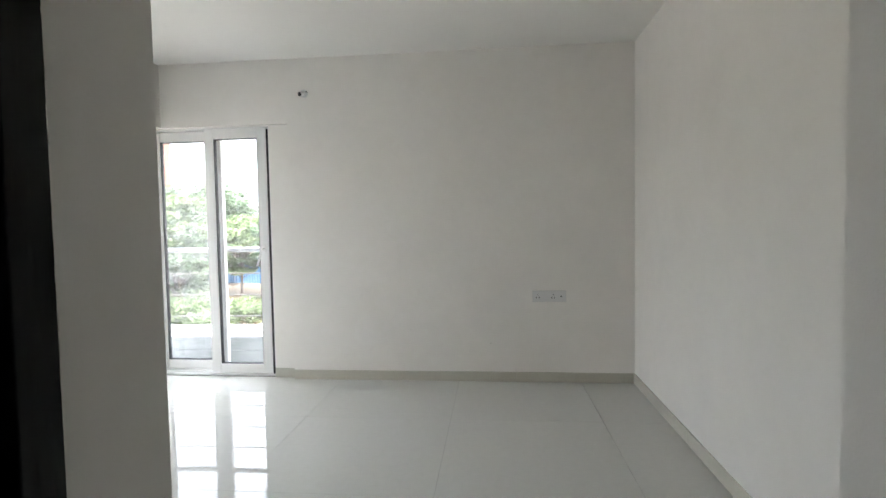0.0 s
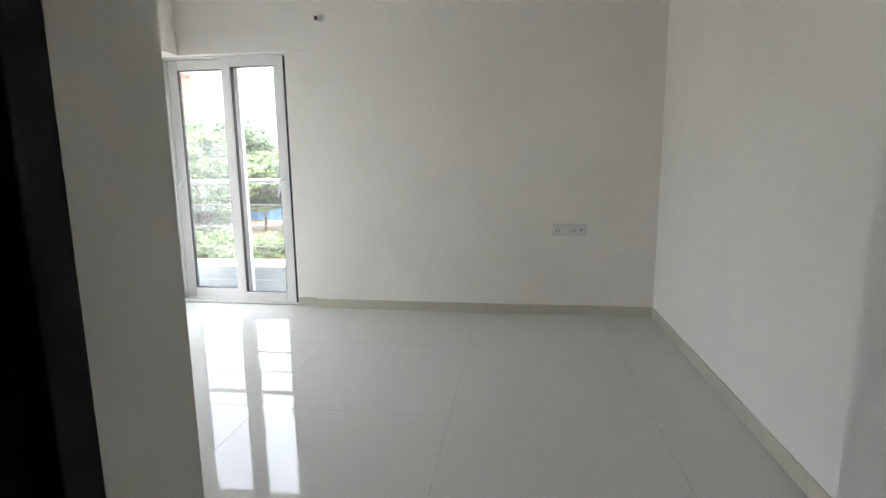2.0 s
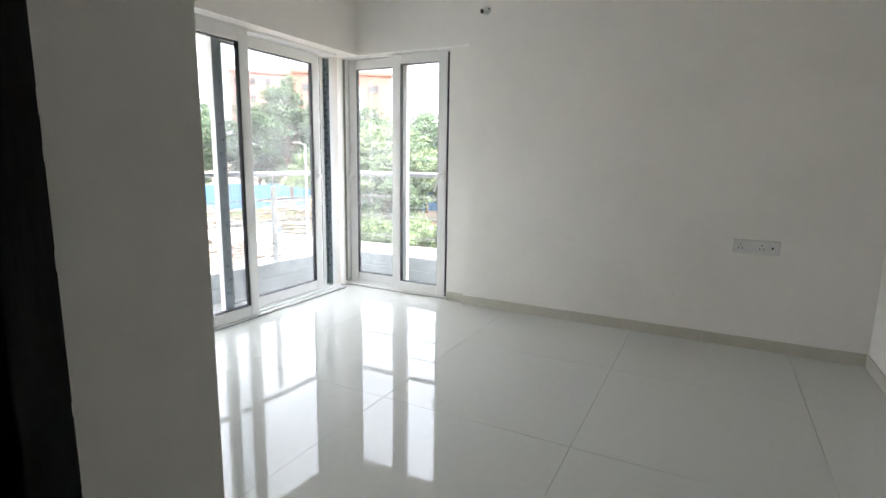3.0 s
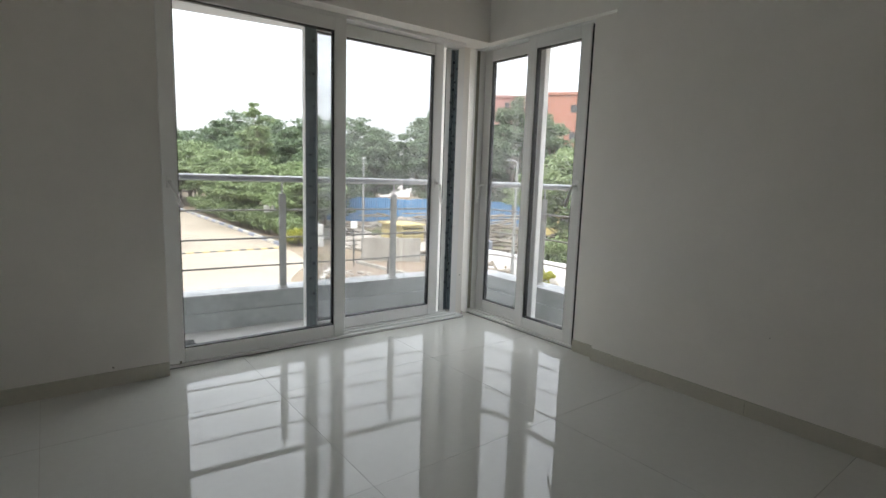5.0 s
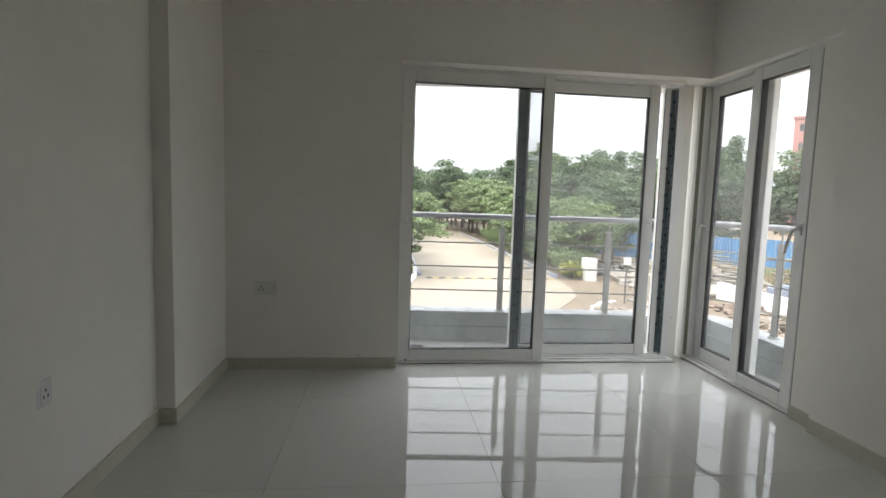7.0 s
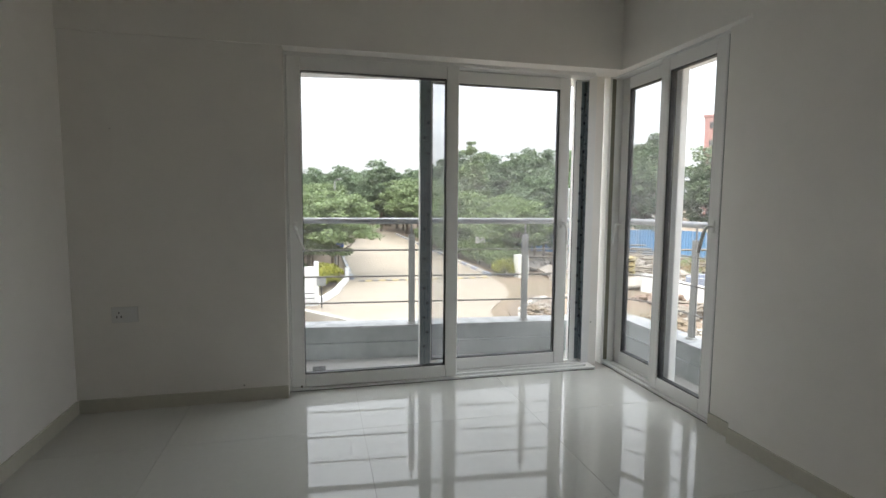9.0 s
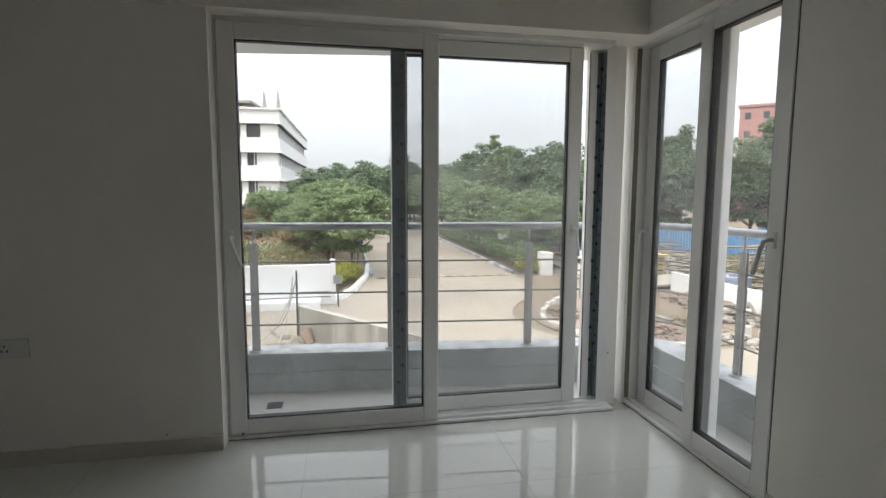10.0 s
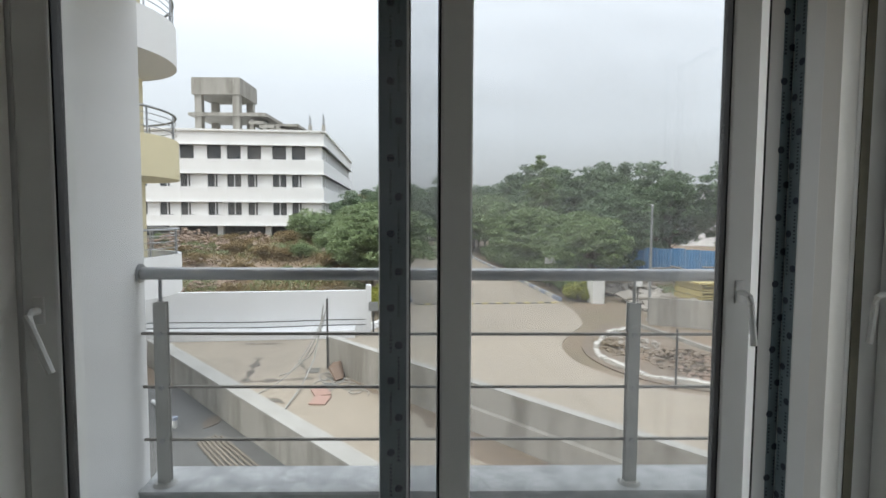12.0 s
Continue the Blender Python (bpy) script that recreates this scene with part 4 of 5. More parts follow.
def plant(kind, x, y, size=1.0, turn=0.0, z=None):
    at = land(x, y) if z is None else z
    return copy_thing(kind, pose(x, y, at, 0, 0, turn) @ Matrix.Scale(size, 4))


rnd = random.Random(5)
# along the right side of the road
for i, x in enumerate((-30.5, -34.5, -39, -44, -49, -55, -61, -68, -76)):
    plant(FEATHER, x, 14.0 + rnd.uniform(-0.6, 1.2), 0.62 + 0.06 * i + rnd.uniform(0, 0.08), rnd.uniform(0, 360))
for x, y, s, k in ((-34, 18, 0.7, 0), (-39, 19.5, 0.8, 0), (-46, 20, 1.0, 0), (-53, 20, 1.05, 0), (-60, 22, 1.15, 0), (-44, 27, 0.95, 0), (-47, 24, 0.92, 1), (-41, 31, 1.0, 0), (-38, 36, 1.05, 0),
                   (-35, 40, 1.0, 0), (-31, 43, 1.05, 0), (-52, 30, 1.15, 0), (-50, 38, 1.15, 1), (-26, 46, 1.0, 0), (-44, 46, 1.2, 0), (-66, 30, 1.3, 0), (-75, 22, 1.35, 0)):
    plant((BROAD, SPIRE)[k], x, y, s, rnd.uniform(0, 360))
# a closed belt of trees behind the avenue, its tops rising and falling
for i in range(17):
    x = -50 - 3.1 * i
    plant(BROAD if i % 3 else FEATHER, x, 18.0 - 0.11 * i * i * 0.3 + rnd.uniform(-1.5, 1.5), 0.84 + 0.014 * i + rnd.uniform(-0.07, 0.07), rnd.uniform(0, 360))
for i in range(9):
    plant(BROAD, -104 + rnd.uniform(-4, 4), 1.0 + 2.6 * i, 0.92 + rnd.uniform(0, 0.25), rnd.uniform(0, 360))
for i in range(13):
    plant(SHRUB, -98 + rnd.uniform(-2, 2), 0.5 + 1.9 * i, 2.2, rnd.uniform(0, 360))
plant(FEATHER, -29.3, 3.0, 0.74, 75, GROUND)
plant(WISPY, -41.5, 14.9, 1.02, 30)
plant(WISPY, -42.5, 15.6, 0.85, 80)
plant(SPIRE, -32.5, 34.5, 1.08, 0)
plant(SPIRE, -30.6, 36.2, 0.95, 120)
for x, y, s in ((-26.0, 31.0, 0.75), (-23.0, 33.5, 0.8), (-19.5, 30.5, 0.8), (-16.5, 32.5, 0.8), (-12.5, 30.5, 0.66), (-9.0, 33, 0.6), (-5.5, 31, 0.55), (-21, 38, 0.9), (-15, 40, 0.8)):
    plant(BROAD if rnd.random() < 0.5 else FEATHER, x, y, s, rnd.uniform(0, 360))
# along the left side
for x, y, s in ((-30.5, 1.6, 0.66), (-34, 1.8, 0.72), (-39, 1.5, 0.8), (-45, 1.2, 0.85), (-52, 2.2, 0.9), (-60, 3.0, 0.95)):
    plant(FEATHER, x, y, s, rnd.uniform(0, 360), GROUND)
for x, y, s in ((-62, 4.5, 0.95), (-74, 11, 1.14), (-82, 6, 1.0), (-90, 12, 1.1), (-95, 2, 1.1), (-56, -1.0, 0.8), (-70, 0, 0.9)):
    plant(BROAD, x, y, s, rnd.uniform(0, 360), GROUND)
for i in range(30):
    x, y = -24.5 - rnd.random() * 22, rnd.uniform(-15, 1.0)
    kind = SHRUB if rnd.random() < (0.7 if y > -4 else 0.15) else DRYBUSH
    plant(kind, x, y, (0.35 + 0.45 * rnd.random()) * (1.4 if y > -3 else 0.9), rnd.uniform(0, 360))
for x, y in ((-25.2, 2.0), (-26.4, 2.4), (-27.6, 2.7), (-28.9, 13.2), (-28.3, 12.95)):
    plant(YELLOWBUSH, x, y, 0.75 + 0.2 * rnd.random(), rnd.uniform(0, 360))
plant(BROAD, -14.0, 22.0, 0.62, 40)
plant(FEATHER, -17.0, 23.5, 0.7, 130)
plant(FEATHER, -15.4, 22.8, 0.9, 200)
for i in range(5):
    plant(SHRUB, -15.2 + 0.9 * i, 20.4 + 0.3 * (i % 2), 0.9, 70 * i)
for i in range(3):
    plant(YELLOWBUSH, -13.5 + 2.6 * i, 17.1 + 0.2 * rnd.random(), 0.55, rnd.uniform(0, 360))
for i in range(9):
    plant(SHRUB, -12.5 + 1.9 * i, 20.0 + 1.5 * rnd.random(), 0.65 + 0.35 * rnd.random(), rnd.uniform(0, 360))
for i in range(14):
    plant(SHRUB, -46 - 11 * rnd.random(), rnd.uniform(-5, 2), 0.9 + 0.5 * rnd.random(), rnd.uniform(0, 360))
for i in range(10):
    plant(SHRUB, -29.5 - 2.6 * i, 13.0 + 0.3 * rnd.random(), 0.9, rnd.uniform(0, 360))
for kind in (BROAD, FEATHER, SPIRE, WISPY, SHRUB, DRYBUSH, YELLOWBUSH):
    for o in (*kind.children_recursive, kind):
        bpy.data.objects.remove(o)

# ---- building site to the north-west ----
solid("garden_wall", wall_along((-22.0, 17.9), (6, 18.6), 0.2, GROUND - 0.2, GROUND + 0.9), M_EXTWHITE, "low white painted garden wall", "wall", "structure")
solid("garden_kerb", wall_along((-13.6, 15.9), (6, 16.5), 0.15, GROUND - 0.2, GROUND + 0.15), M_EXTWHITE, "white painted kerb of the planting strip", "kerb", "structure")
solid("site_wall", wall_along((-22.2, 13.8), (-20.8, 16.3), 0.15, GROUND - 0.2, GROUND + 1.15), M_CONCRETE, "short grey concrete wall on the site", "wall", "structure")
fence_line = [(-46, 17.0), (-40.5, 24.0), (-33.5, 34.0), (-20, 40.5), (-6, 44)]
fence = thing("blue_fence", (-36, 30, GROUND), "blue corrugated metal sheet fence round the site", "fence")
for a, b in zip(fence_line, fence_line[1:]):
    a, b = Vector(a), Vector(b)
    count = round((b - a).length / 1.0)
    for k in range(count):
        p0, p1 = a + (b - a) * (k / count), a + (b - a) * ((k + 0.98) / count)
        made = bmesh.new()
        d = (p1 - p0) / 10
        nrm = Vector((-d.y, d.x)).normalized() * 0.04
        lo, hi = [], []
        for j in range(11):
            v = p0 + d * j + nrm * (j % 2)
            h = GROUND + 2.1 + 0.06 * math.sin(k * 1.7)
            lo.append(made.verts.new((v.x, v.y, GROUND - 0.1)))
            hi.append(made.verts.new((v.x, v.y, h)))
        for j in range(10):
            made.faces.new((lo[j], lo[j + 1], hi[j + 1], hi[j]))
        ex = bmesh.ops.extrude_face_region(made, geom=made.faces[:])
        bmesh.ops.translate(made, verts=[v for v in ex["geom"] if isinstance(v, bmesh.types.BMVert)], vec=(nrm.x * 0.1, nrm.y * 0.1, 0))
        part("sheet", made, M_BLUE, fence)


def stone(size, seed, flat=0.6):
    r = random.Random(seed)
    made = bmesh.new()
    bmesh.ops.create_icosphere(made, subdivisions=1, radius=size)
    for v in made.verts:
        v.co *= 0.7 + 0.5 * r.random()
        v.co.z *= flat
    made.transform(Matrix.Rotation(r.random() * 6, 4, "Z"))
    return made


def pile(name, x, y, rx, ry, height, count, size, mat, label, seed, planks=0):
    """A heap of broken pieces."""
    r = random.Random(seed)
    heap = thing(name, (x, y, GROUND), label, "rubble")
    made = bmesh.new()
    for i in range(count):
        a, q = r.random() * math.tau, math.sqrt(r.random())
        s = stone(size * (0.4 + r.random()), r.random())
        z = GROUND + height * (1 - q) * r.uniform(0.6, 1.0) + 0.02
        s.transform(Matrix.Translation((x + rx * q * math.cos(a), y + ry * q * math.sin(a), z)))
        join(made, s)
    tagged(part("broken_pieces", made, mat, heap), kind="stuff")
    for i in range(planks):
        a = r.random() * 3.1
        px, py, pz = x + r.uniform(-rx, rx) * 0.7, y + r.uniform(-ry, ry) * 0.7, GROUND + height * 0.6 + 0.05 * i
        dx, dy = 1.2 * math.cos(a), 1.2 * math.sin(a)
        part("plank", rod((px - dx, py - dy, pz), (px + dx, py + dy, pz + r.uniform(-0.1, 0.2)), 0.06, None, 4), M_WOOD, heap)
    return heap


pile("rubble_pile", -26.0, 16.5, 2.2, 1.6, 0.5, 150, 0.2, M_RUBBLE, "heap of pale concrete rubble on the soil", 31, 4)
pile("rubble_pile", -31.0, 17.5, 3.0, 2.0, 0.6, 170, 0.24, M_RUBBLE, "heap of pale concrete rubble on the soil", 32, 8)
pile("rubble_pile", -29.0, 22.5, 3.5, 2.2, 0.7, 160, 0.28, M_RUBBLE, "heap of pale concrete rubble on the soil", 33, 10)
pile("plank_pile", -24.0, 25.5, 3.0, 2.0, 0.7, 60, 0.2, M_WOOD, "heap of weathered timber and rubble", 34, 26)
pile("rubble_pile", -19.0, 17.2, 1.8, 1.2, 0.5, 110, 0.18, M_BRICK, "heap of broken red brick on the soil", 35)
pile("rubble_pile", -18.4, 11.6, 1.9, 1.0, 0.25, 120, 0.07, M_RUBBLE, "heap of broken stone on the traffic island", 36)
pile("rubble_pile", -15.6, 12.4, 1.6, 1.2, 0.4, 170, 0.10, M_BRICK, "heap of broken red brick on the traffic island", 37)
pile("rubble_pile", -34.5, 24.5, 4.0, 3.0, 0.8, 150, 0.3, M_RUBBLE, "heap of pale concrete rubble on the soil", 38, 12)
pile("rubble_pile", -44.0, -13.0, 5.0, 4.5, 1.9, 420, 0.15, M_BRICK, "heap of broken brick on the mound", 39).location.z = land(-44, -13) - 0.1
pile("rubble_pile", -40.0, -16.0, 4.5, 4.0, 1.5, 300, 0.16, M_SOIL, "heap of broken earth on the mound", 42).location.z = land(-40, -16) - 0.1
pile("rubble_pile", -36.0, -9.5, 5.0, 3.5, 0.8, 300, 0.11, M_BRICK, "heap of broken brick on the mound", 44).location.z = land(-36, -9.5) - 0.1
pile("rubble_pile", -30.5, -7.0, 4.0, 3.0, 0.5, 200, 0.12, M_BRICK, "heap of broken brick on the mound", 45).location.z = land(-30.5, -7) - 0.1


def ground_cover(name, mat, count, leaf, x0, x1, y0, y1, seed, label, bare):
    """Low uneven scrub lying over the soil in patches."""
    r = np.random.RandomState(seed)
    vs, k = [], 0
    while k < count:
        x, y = r.uniform(x0, x1), r.uniform(y0, y1)
        thick = noise.noise((x * 0.35 + seed, y * 0.35, 0.5)) + 0.4 * noise.noise((x * 1.1, y * 1.1, 2.0))
        if thick < bare:
            continue
        z = land(x, y) + r.rand() ** 1.5 * 0.75 * (thick - bare + 0.1)
        d = r.normal(0, 1, 3)
        d[2] = abs(d[2]) + 0.3
        d = d / np.linalg.norm(d) * leaf * (0.6 + 0.8 * r.rand())
        e = np.cross(d, (r.rand() - 0.5, r.rand() - 0.5, 0.3))
        e = e / (np.linalg.norm(e) + 1e-6) * leaf * 0.4
        c = np.array((x, y, z))
        vs += [tuple(c - d), tuple(c + e), tuple(c + d), tuple(c - e)]
        k += 1
    me = bpy.data.meshes.new(name)
    me.from_pydata(vs, [], [(4 * i, 4 * i + 1, 4 * i + 2, 4 * i + 3) for i in range(count)])
    me.materials.append(mat)
    return tagged(new(name, me), label=label, category="scrub", kind="stuff")


ground_cover("dry_scrub", M_LEAF_DRY, 22000, 0.10, -56, -23.6, -17, 0.5, 61, "dry brown scrub spread over the soil mound", -0.15)
ground_cover("green_scrub", M_LEAF_LIGHT, 16000, 0.10, -56, -23.6, -14, 1.5, 62, "low green weeds spread over the soil mound", 0.02)
ground_cover("dry_scrub", M_LEAF_DRY, 12000, 0.09, -34, -6, 17.5, 32, 63, "dry brown scrub between the rubble heaps", 0.0)
ground_cover("green_scrub", M_LEAF_LIGHT, 10000, 0.09, -34, -2, 18.5, 32, 64, "low green weeds between the rubble heaps", 0.08)
pile("rubble_pile", -49.0, -9.0, 5.0, 3.0, 1.2, 380, 0.16, M_BRICK, "heap of broken brick on the mound", 43).location.z = land(-49, -9) - 0.1
pile("soil_heap", -18.3, 10.8, 1.7, 0.8, 0.2, 130, 0.10, M_SOIL, "low heap of soil inside the island kerb", 40)
pile("soil_heap", -16.4, 12.2, 2.0, 1.4, 0.45, 260, 0.10, M_MUD, "heap of dark broken earth on the traffic island", 71)
pile("rubble_pile", -13.6, 14.6, 1.0, 0.5, 0.3, 40, 0.15, M_RUBBLE, "small heap of pale rubble beside the road", 41)

pile("rubble_pile", -19.5, 21.5, 2.6, 1.6, 0.5, 130, 0.2, M_RUBBLE, "heap of pale concrete rubble on the soil", 51, 14)
pile("plank_pile", -16.5, 24.0, 2.6, 1.6, 0.8, 50, 0.18, M_WOOD, "heap of weathered timber and rubble", 52, 30)
pile("rubble_pile", -16.6, 16.4, 1.5, 0.8, 0.35, 90, 0.15, M_RUBBLE, "heap of broken stone beside the road", 53, 5)
pile("soil_heap", -15.6, 14.6, 1.5, 0.7, 0.3, 90, 0.15, M_SOIL, "low heap of dark soil beside the road", 54)
pile("rubble_pile", -24.5, 20.5, 2.6, 1.8, 0.5, 130, 0.2, M_RUBBLE, "heap of pale concrete rubble on the soil", 55, 8)
ring_o = [(-22.3, 12.0), (-20.6, 10.6), (-18.8, 9.5), (-16.9, 9.2), (-15.1, 9.7), (-14.0, 10.8), (-13.3, 12.3), (-13.5, 14.4)]
solid("mud_verge", prism(rounded(ring_o) + [(-15.0, 14.0), (-20.5, 13.0)], GROUND - 0.1, GROUND + 0.045), M_MUD, "dark muddy verge round the traffic island", "verge", "structure")
solid("site_kerb", wall_along((-21.6, 13.2), (-16.2, 13.9), 0.16, GROUND, GROUND + 0.14), M_CONCRETE, "pale concrete kerb at the back of the island", "kerb", "structure")
digger = thing("excavator", (-22.0, 27.0, GROUND), "small dusty yellow excavator standing among the rubble", "excavator")
for side in (-1, 1):
    track = part("track", box(-23.4, -20.6, 27.0 + side * 0.95 - 0.22, 27.0 + side * 0.95 + 0.22, GROUND, GROUND + 0.65, None, 0.18), M_IRON, digger)
    for k in range(4):
        part("track_wheel", rod((-23.0 + 0.66 * k, 27.0 + side * 1.18, GROUND + 0.32), (-23.0 + 0.66 * k, 27.0 + side * 1.21, GROUND + 0.32), 0.2, None, 14), M_GREYPANEL, track)
house = part("engine_housing", box(-23.1, -21.5, 26.1, 27.9, GROUND + 0.75, GROUND + 1.75, None, 0.08), M_YELLOW, digger)
part("engine_grille", box(-23.13, -23.1, 26.4, 27.6, GROUND + 0.95, GROUND + 1.5), M_IRON, house)
cabin = part("cabin", box(-21.5, -20.4, 26.2, 27.2, GROUND + 0.75, GROUND + 2.5, None, 0.08), M_YELLOW, digger)
part("cabin_window", box(-21.35, -20.55, 26.18, 26.2, GROUND + 1.5, GROUND + 2.3), M_DARKGLASS_SHADE, cabin)
part("cabin_window", box(-20.4, -20.38, 26.32, 27.08, GROUND + 1.3, GROUND + 2.3), M_DARKGLASS_SHADE, cabin)
part("boom", tube([(-20.7, 27.5, GROUND + 1.1), (-19.6, 27.5, GROUND + 2.5), (-18.4, 27.4, GROUND + 2.7)], 0.14, None, 8), M_YELLOW, digger)
part("stick_arm", tube([(-18.5, 27.4, GROUND + 2.75), (-17.6, 27.4, GROUND + 1.1)], 0.11, None, 8), M_YELLOW, digger)
part("bucket", prism([(-17.9, 27.05), (-17.2, 27.05), (-17.2, 27.75), (-17.9, 27.75)], GROUND + 0.45, GROUND + 1.1), M_IRON, digger)
for k, (x, y, tilt) in enumerate(((-27.6, 15.6, 12), (-26.9, 16.4, -20), (-30.4, 15.4, 35), (-24.6, 17.4, 5), (-22.8, 17.9, -30), (-28.3, 17.2, 50))):
    slab = thing("broken_slab", (x, y, GROUND + 0.12), "broken pale concrete slab lying tilted on the soil", "slab", "slabs on the site")
    b = box(x - 0.75, x + 0.75, y - 0.45, y + 0.45, GROUND + 0.3, GROUND + 0.4, None, 0.02)
    b.transform(Matrix.Translation((x, y, GROUND + 0.35)) @ pose(0, 0, 0, 14 - 5 * (k % 3), 10, tilt) @ Matrix.Translation((-x, -y, -GROUND - 0.35)))
    part("slab_body", b, M_RUBBLE, slab)
water_tank = thing("water_tank", (-19.2, 18.9, GROUND), "dark grey plastic water tank standing on the soil", "water tank")
part("tank_body", rod((-19.2, 18.9, GROUND), (-19.2, 18.9, GROUND + 1.1), 0.6, None, 28), M_GREYPANEL, water_tank, "", True)
part("lid", rod((-19.2, 18.9, GROUND + 1.1), (-19.2, 18.9, GROUND + 1.22), 0.26, None, 20), M_GREYPANEL, water_tank, "", True)
for k, (x, y) in enumerate(((-14.3, 15.25), (-13.7, 15.35), (-12.9, 15.6))):
    blk = thing("white_block", (x, y, GROUND), "small white painted concrete block beside the road", "block", "blocks beside the road")
    part("block_body", box(x - 0.13, x + 0.13, y - 0.1, y + 0.1, GROUND, GROUND + 0.34, None, 0.015), M_KERB, blk)
notice = thing("notice_board", (-34.0, 13.2, GROUND), "small white notice board on a dark post by the kerb", "sign")
part("post_shaft", rod((-34.0, 13.2, GROUND), (-34.0, 13.2, GROUND + 2.1), 0.05, None, 8), M_IRON, notice)
part("board", box(-33.96, -33.92, 12.85, 13.55, GROUND + 1.5, GROUND + 2.15, None, 0.005), M_PLASTIC, notice)

ISLAND = rounded([(-21.2, 12.3), (-20.2, 11.2), (-19.2, 10.4), (-18.4, 9.9), (-17.2, 9.6), (-16.3, 9.7), (-15.4, 10.0), (-14.7, 10.6), (-14.0, 11.4), (-13.6, 12.4), (-13.9, 13.6)], 2)
island = thing("island_kerb", (-17, 11, GROUND), "rough kerb of white painted stones round the traffic island", "kerb")
for a, b in zip(ISLAND, ISLAND[1:]):
    a, b = Vector(a), Vector(b)
    n_ = max(1, round((b - a).length / 0.34))
    for k in range(n_):
        c = a + (b - a) * ((k + 0.5) / n_)
        w_ = rnd.uniform(0.1, 0.2)
        s = box(-w_, w_, -0.09, 0.09, -0.05, rnd.uniform(0.08, 0.24), None, 0.03)
        s.transform(Matrix.Translation((c.x, c.y, GROUND)) @ Matrix.Rotation(math.atan2((b - a).y, (b - a).x) + rnd.uniform(-0.25, 0.25), 4, "Z") @ Matrix.Rotation(rnd.uniform(-0.15, 0.15), 4, "X"))
        part("kerb_stone", s, M_KERB, island)

tank = thing("white_cabinet", (-27.8, 13.8, GROUND), "white metal service cabinet beside the road", "cabinet")
part("cabinet_body", box(-28.2, -27.4, 13.45, 14.1, GROUND - 0.05, GROUND + 1.3, None, 0.03), M_PLASTIC, tank)
for k in range(8):
    part("rib", box(-27.4, -27.38, 13.48 + 0.075 * k, 13.51 + 0.075 * k, GROUND + 0.1, GROUND + 1.25), M_PLASTIC, tank)
crate = thing("formwork_stack", (-26.5, 19.0, GROUND), "yellow painted steel formwork frames stacked on the soil", "formwork")
for k in range(4):
    part("frame", frame_bm(-27.6, -25.2, 18.0 + 0.03 * k, 19.6, GROUND + 0.05 + 0.3 * k, GROUND + 0.31 + 0.3 * k, 0.08, "x", 0), M_YELLOW, crate)
part("deck", box(-27.7, -25.1, 17.9, 19.7, GROUND + 1.26, GROUND + 1.34), M_YELLOW, crate)


def street_lamp(x, y, height, turn):
    s = thing("street_lamp", (0, 0, 0), "grey galvanised street lamp with a short arm", "street lamp", "street lamps")
    part("pole", rod((0, 0, 0), (0, 0, height), 0.07, None, 12, 0.045), M_POLE, s, "", True)
    part("base_plate", box(-0.15, 0.15, -0.15, 0.15, 0, 0.03), M_POLE, s)
    part("arm", rod((0, 0, height - 0.03), (0.55, 0, height + 0.06), 0.028, None, 8), M_POLE, s, "", True)
    part("lamp_head", box(0.45, 0.95, -0.09, 0.09, height + 0.03, height + 0.1, None, 0.02), M_POLE, s)
    s.location, s.rotation_euler = (x, y, GROUND), (0, 0, radians(turn))
    return s


street_lamp(-23.1, 14.3, 5.0, 152)
street_lamp(-14.6, 16.6, 4.95, 160)
street_lamp(-31.5, 3.2, 5.6, 20)
sign = thing("road_sign", (-29.6, 3.3, GROUND), "blue sign board with white marks on a dark post", "sign")
part("sign_post", rod((-29.6, 3.3, GROUND), (-29.6, 3.3, GROUND + 2.3), 0.035, None, 8), M_IRON, sign)
part("sign_board", box(-29.56, -29.53, 3.05, 3.6, GROUND + 1.75, GROUND + 2.3, None, 0.005), M_SIGN, sign)
for k in range(3):
    part("sign_bar", box(-29.528, -29.524, 3.12, 3.5 - 0.08 * k, GROUND + 1.85 + 0.14 * k, GROUND + 1.9 + 0.14 * k), M_PLASTIC, sign)

# ---- buildings ----
def in_frame(ob_bm, origin, turn):
    ob_bm.transform(Matrix.Translation(origin) @ Matrix.Rotation(radians(turn), 4, "Z"))
    return ob_bm


# white four-storey building; local x runs along the front to the south, local y back to the west
OR, TU = (-61.0, -4.65, -0.2), -91.0
office = thing("office_building", OR, "white four-storey office building with dark windows in bands", "building")
DEPTH, FRONT = 33.0, 34.0


def off(bm):
    return in_frame(bm, OR, TU)


def lbox(x0, x1, y0, y1, z0, z1, bm=None):
    """Local box: x along the front from the corner, y away from the viewer."""
    return box(x0, x1, -y1, -y0, z0, z1, bm)


bands = ((9.25, 10.75), (6.1, 7.75), (3.0, 4.7), (0.4, 1.6))
for z0, z1 in bands:
    b = lbox(-0.25, FRONT, -0.25, DEPTH, z0, z1)
    lbox(-0.45, FRONT, -0.45, DEPTH, z0, z0 + 0.12, b)
    part("wall_band", off(b), M_EXTWHITE, office)
part("roof_cornice", off(lbox(-0.5, FRONT, -0.5, DEPTH, 10.75, 10.95)), M_EXTWHITE, office)
rooms = ((7.75, 9.25), (4.7, 6.1), (1.6, 3.0))
starts = (1.8, 3.9, 6.6, 8.8, 10.9, 13.8, 16.0, 18.8, 21.0, 23.2, 26.0, 28.2)
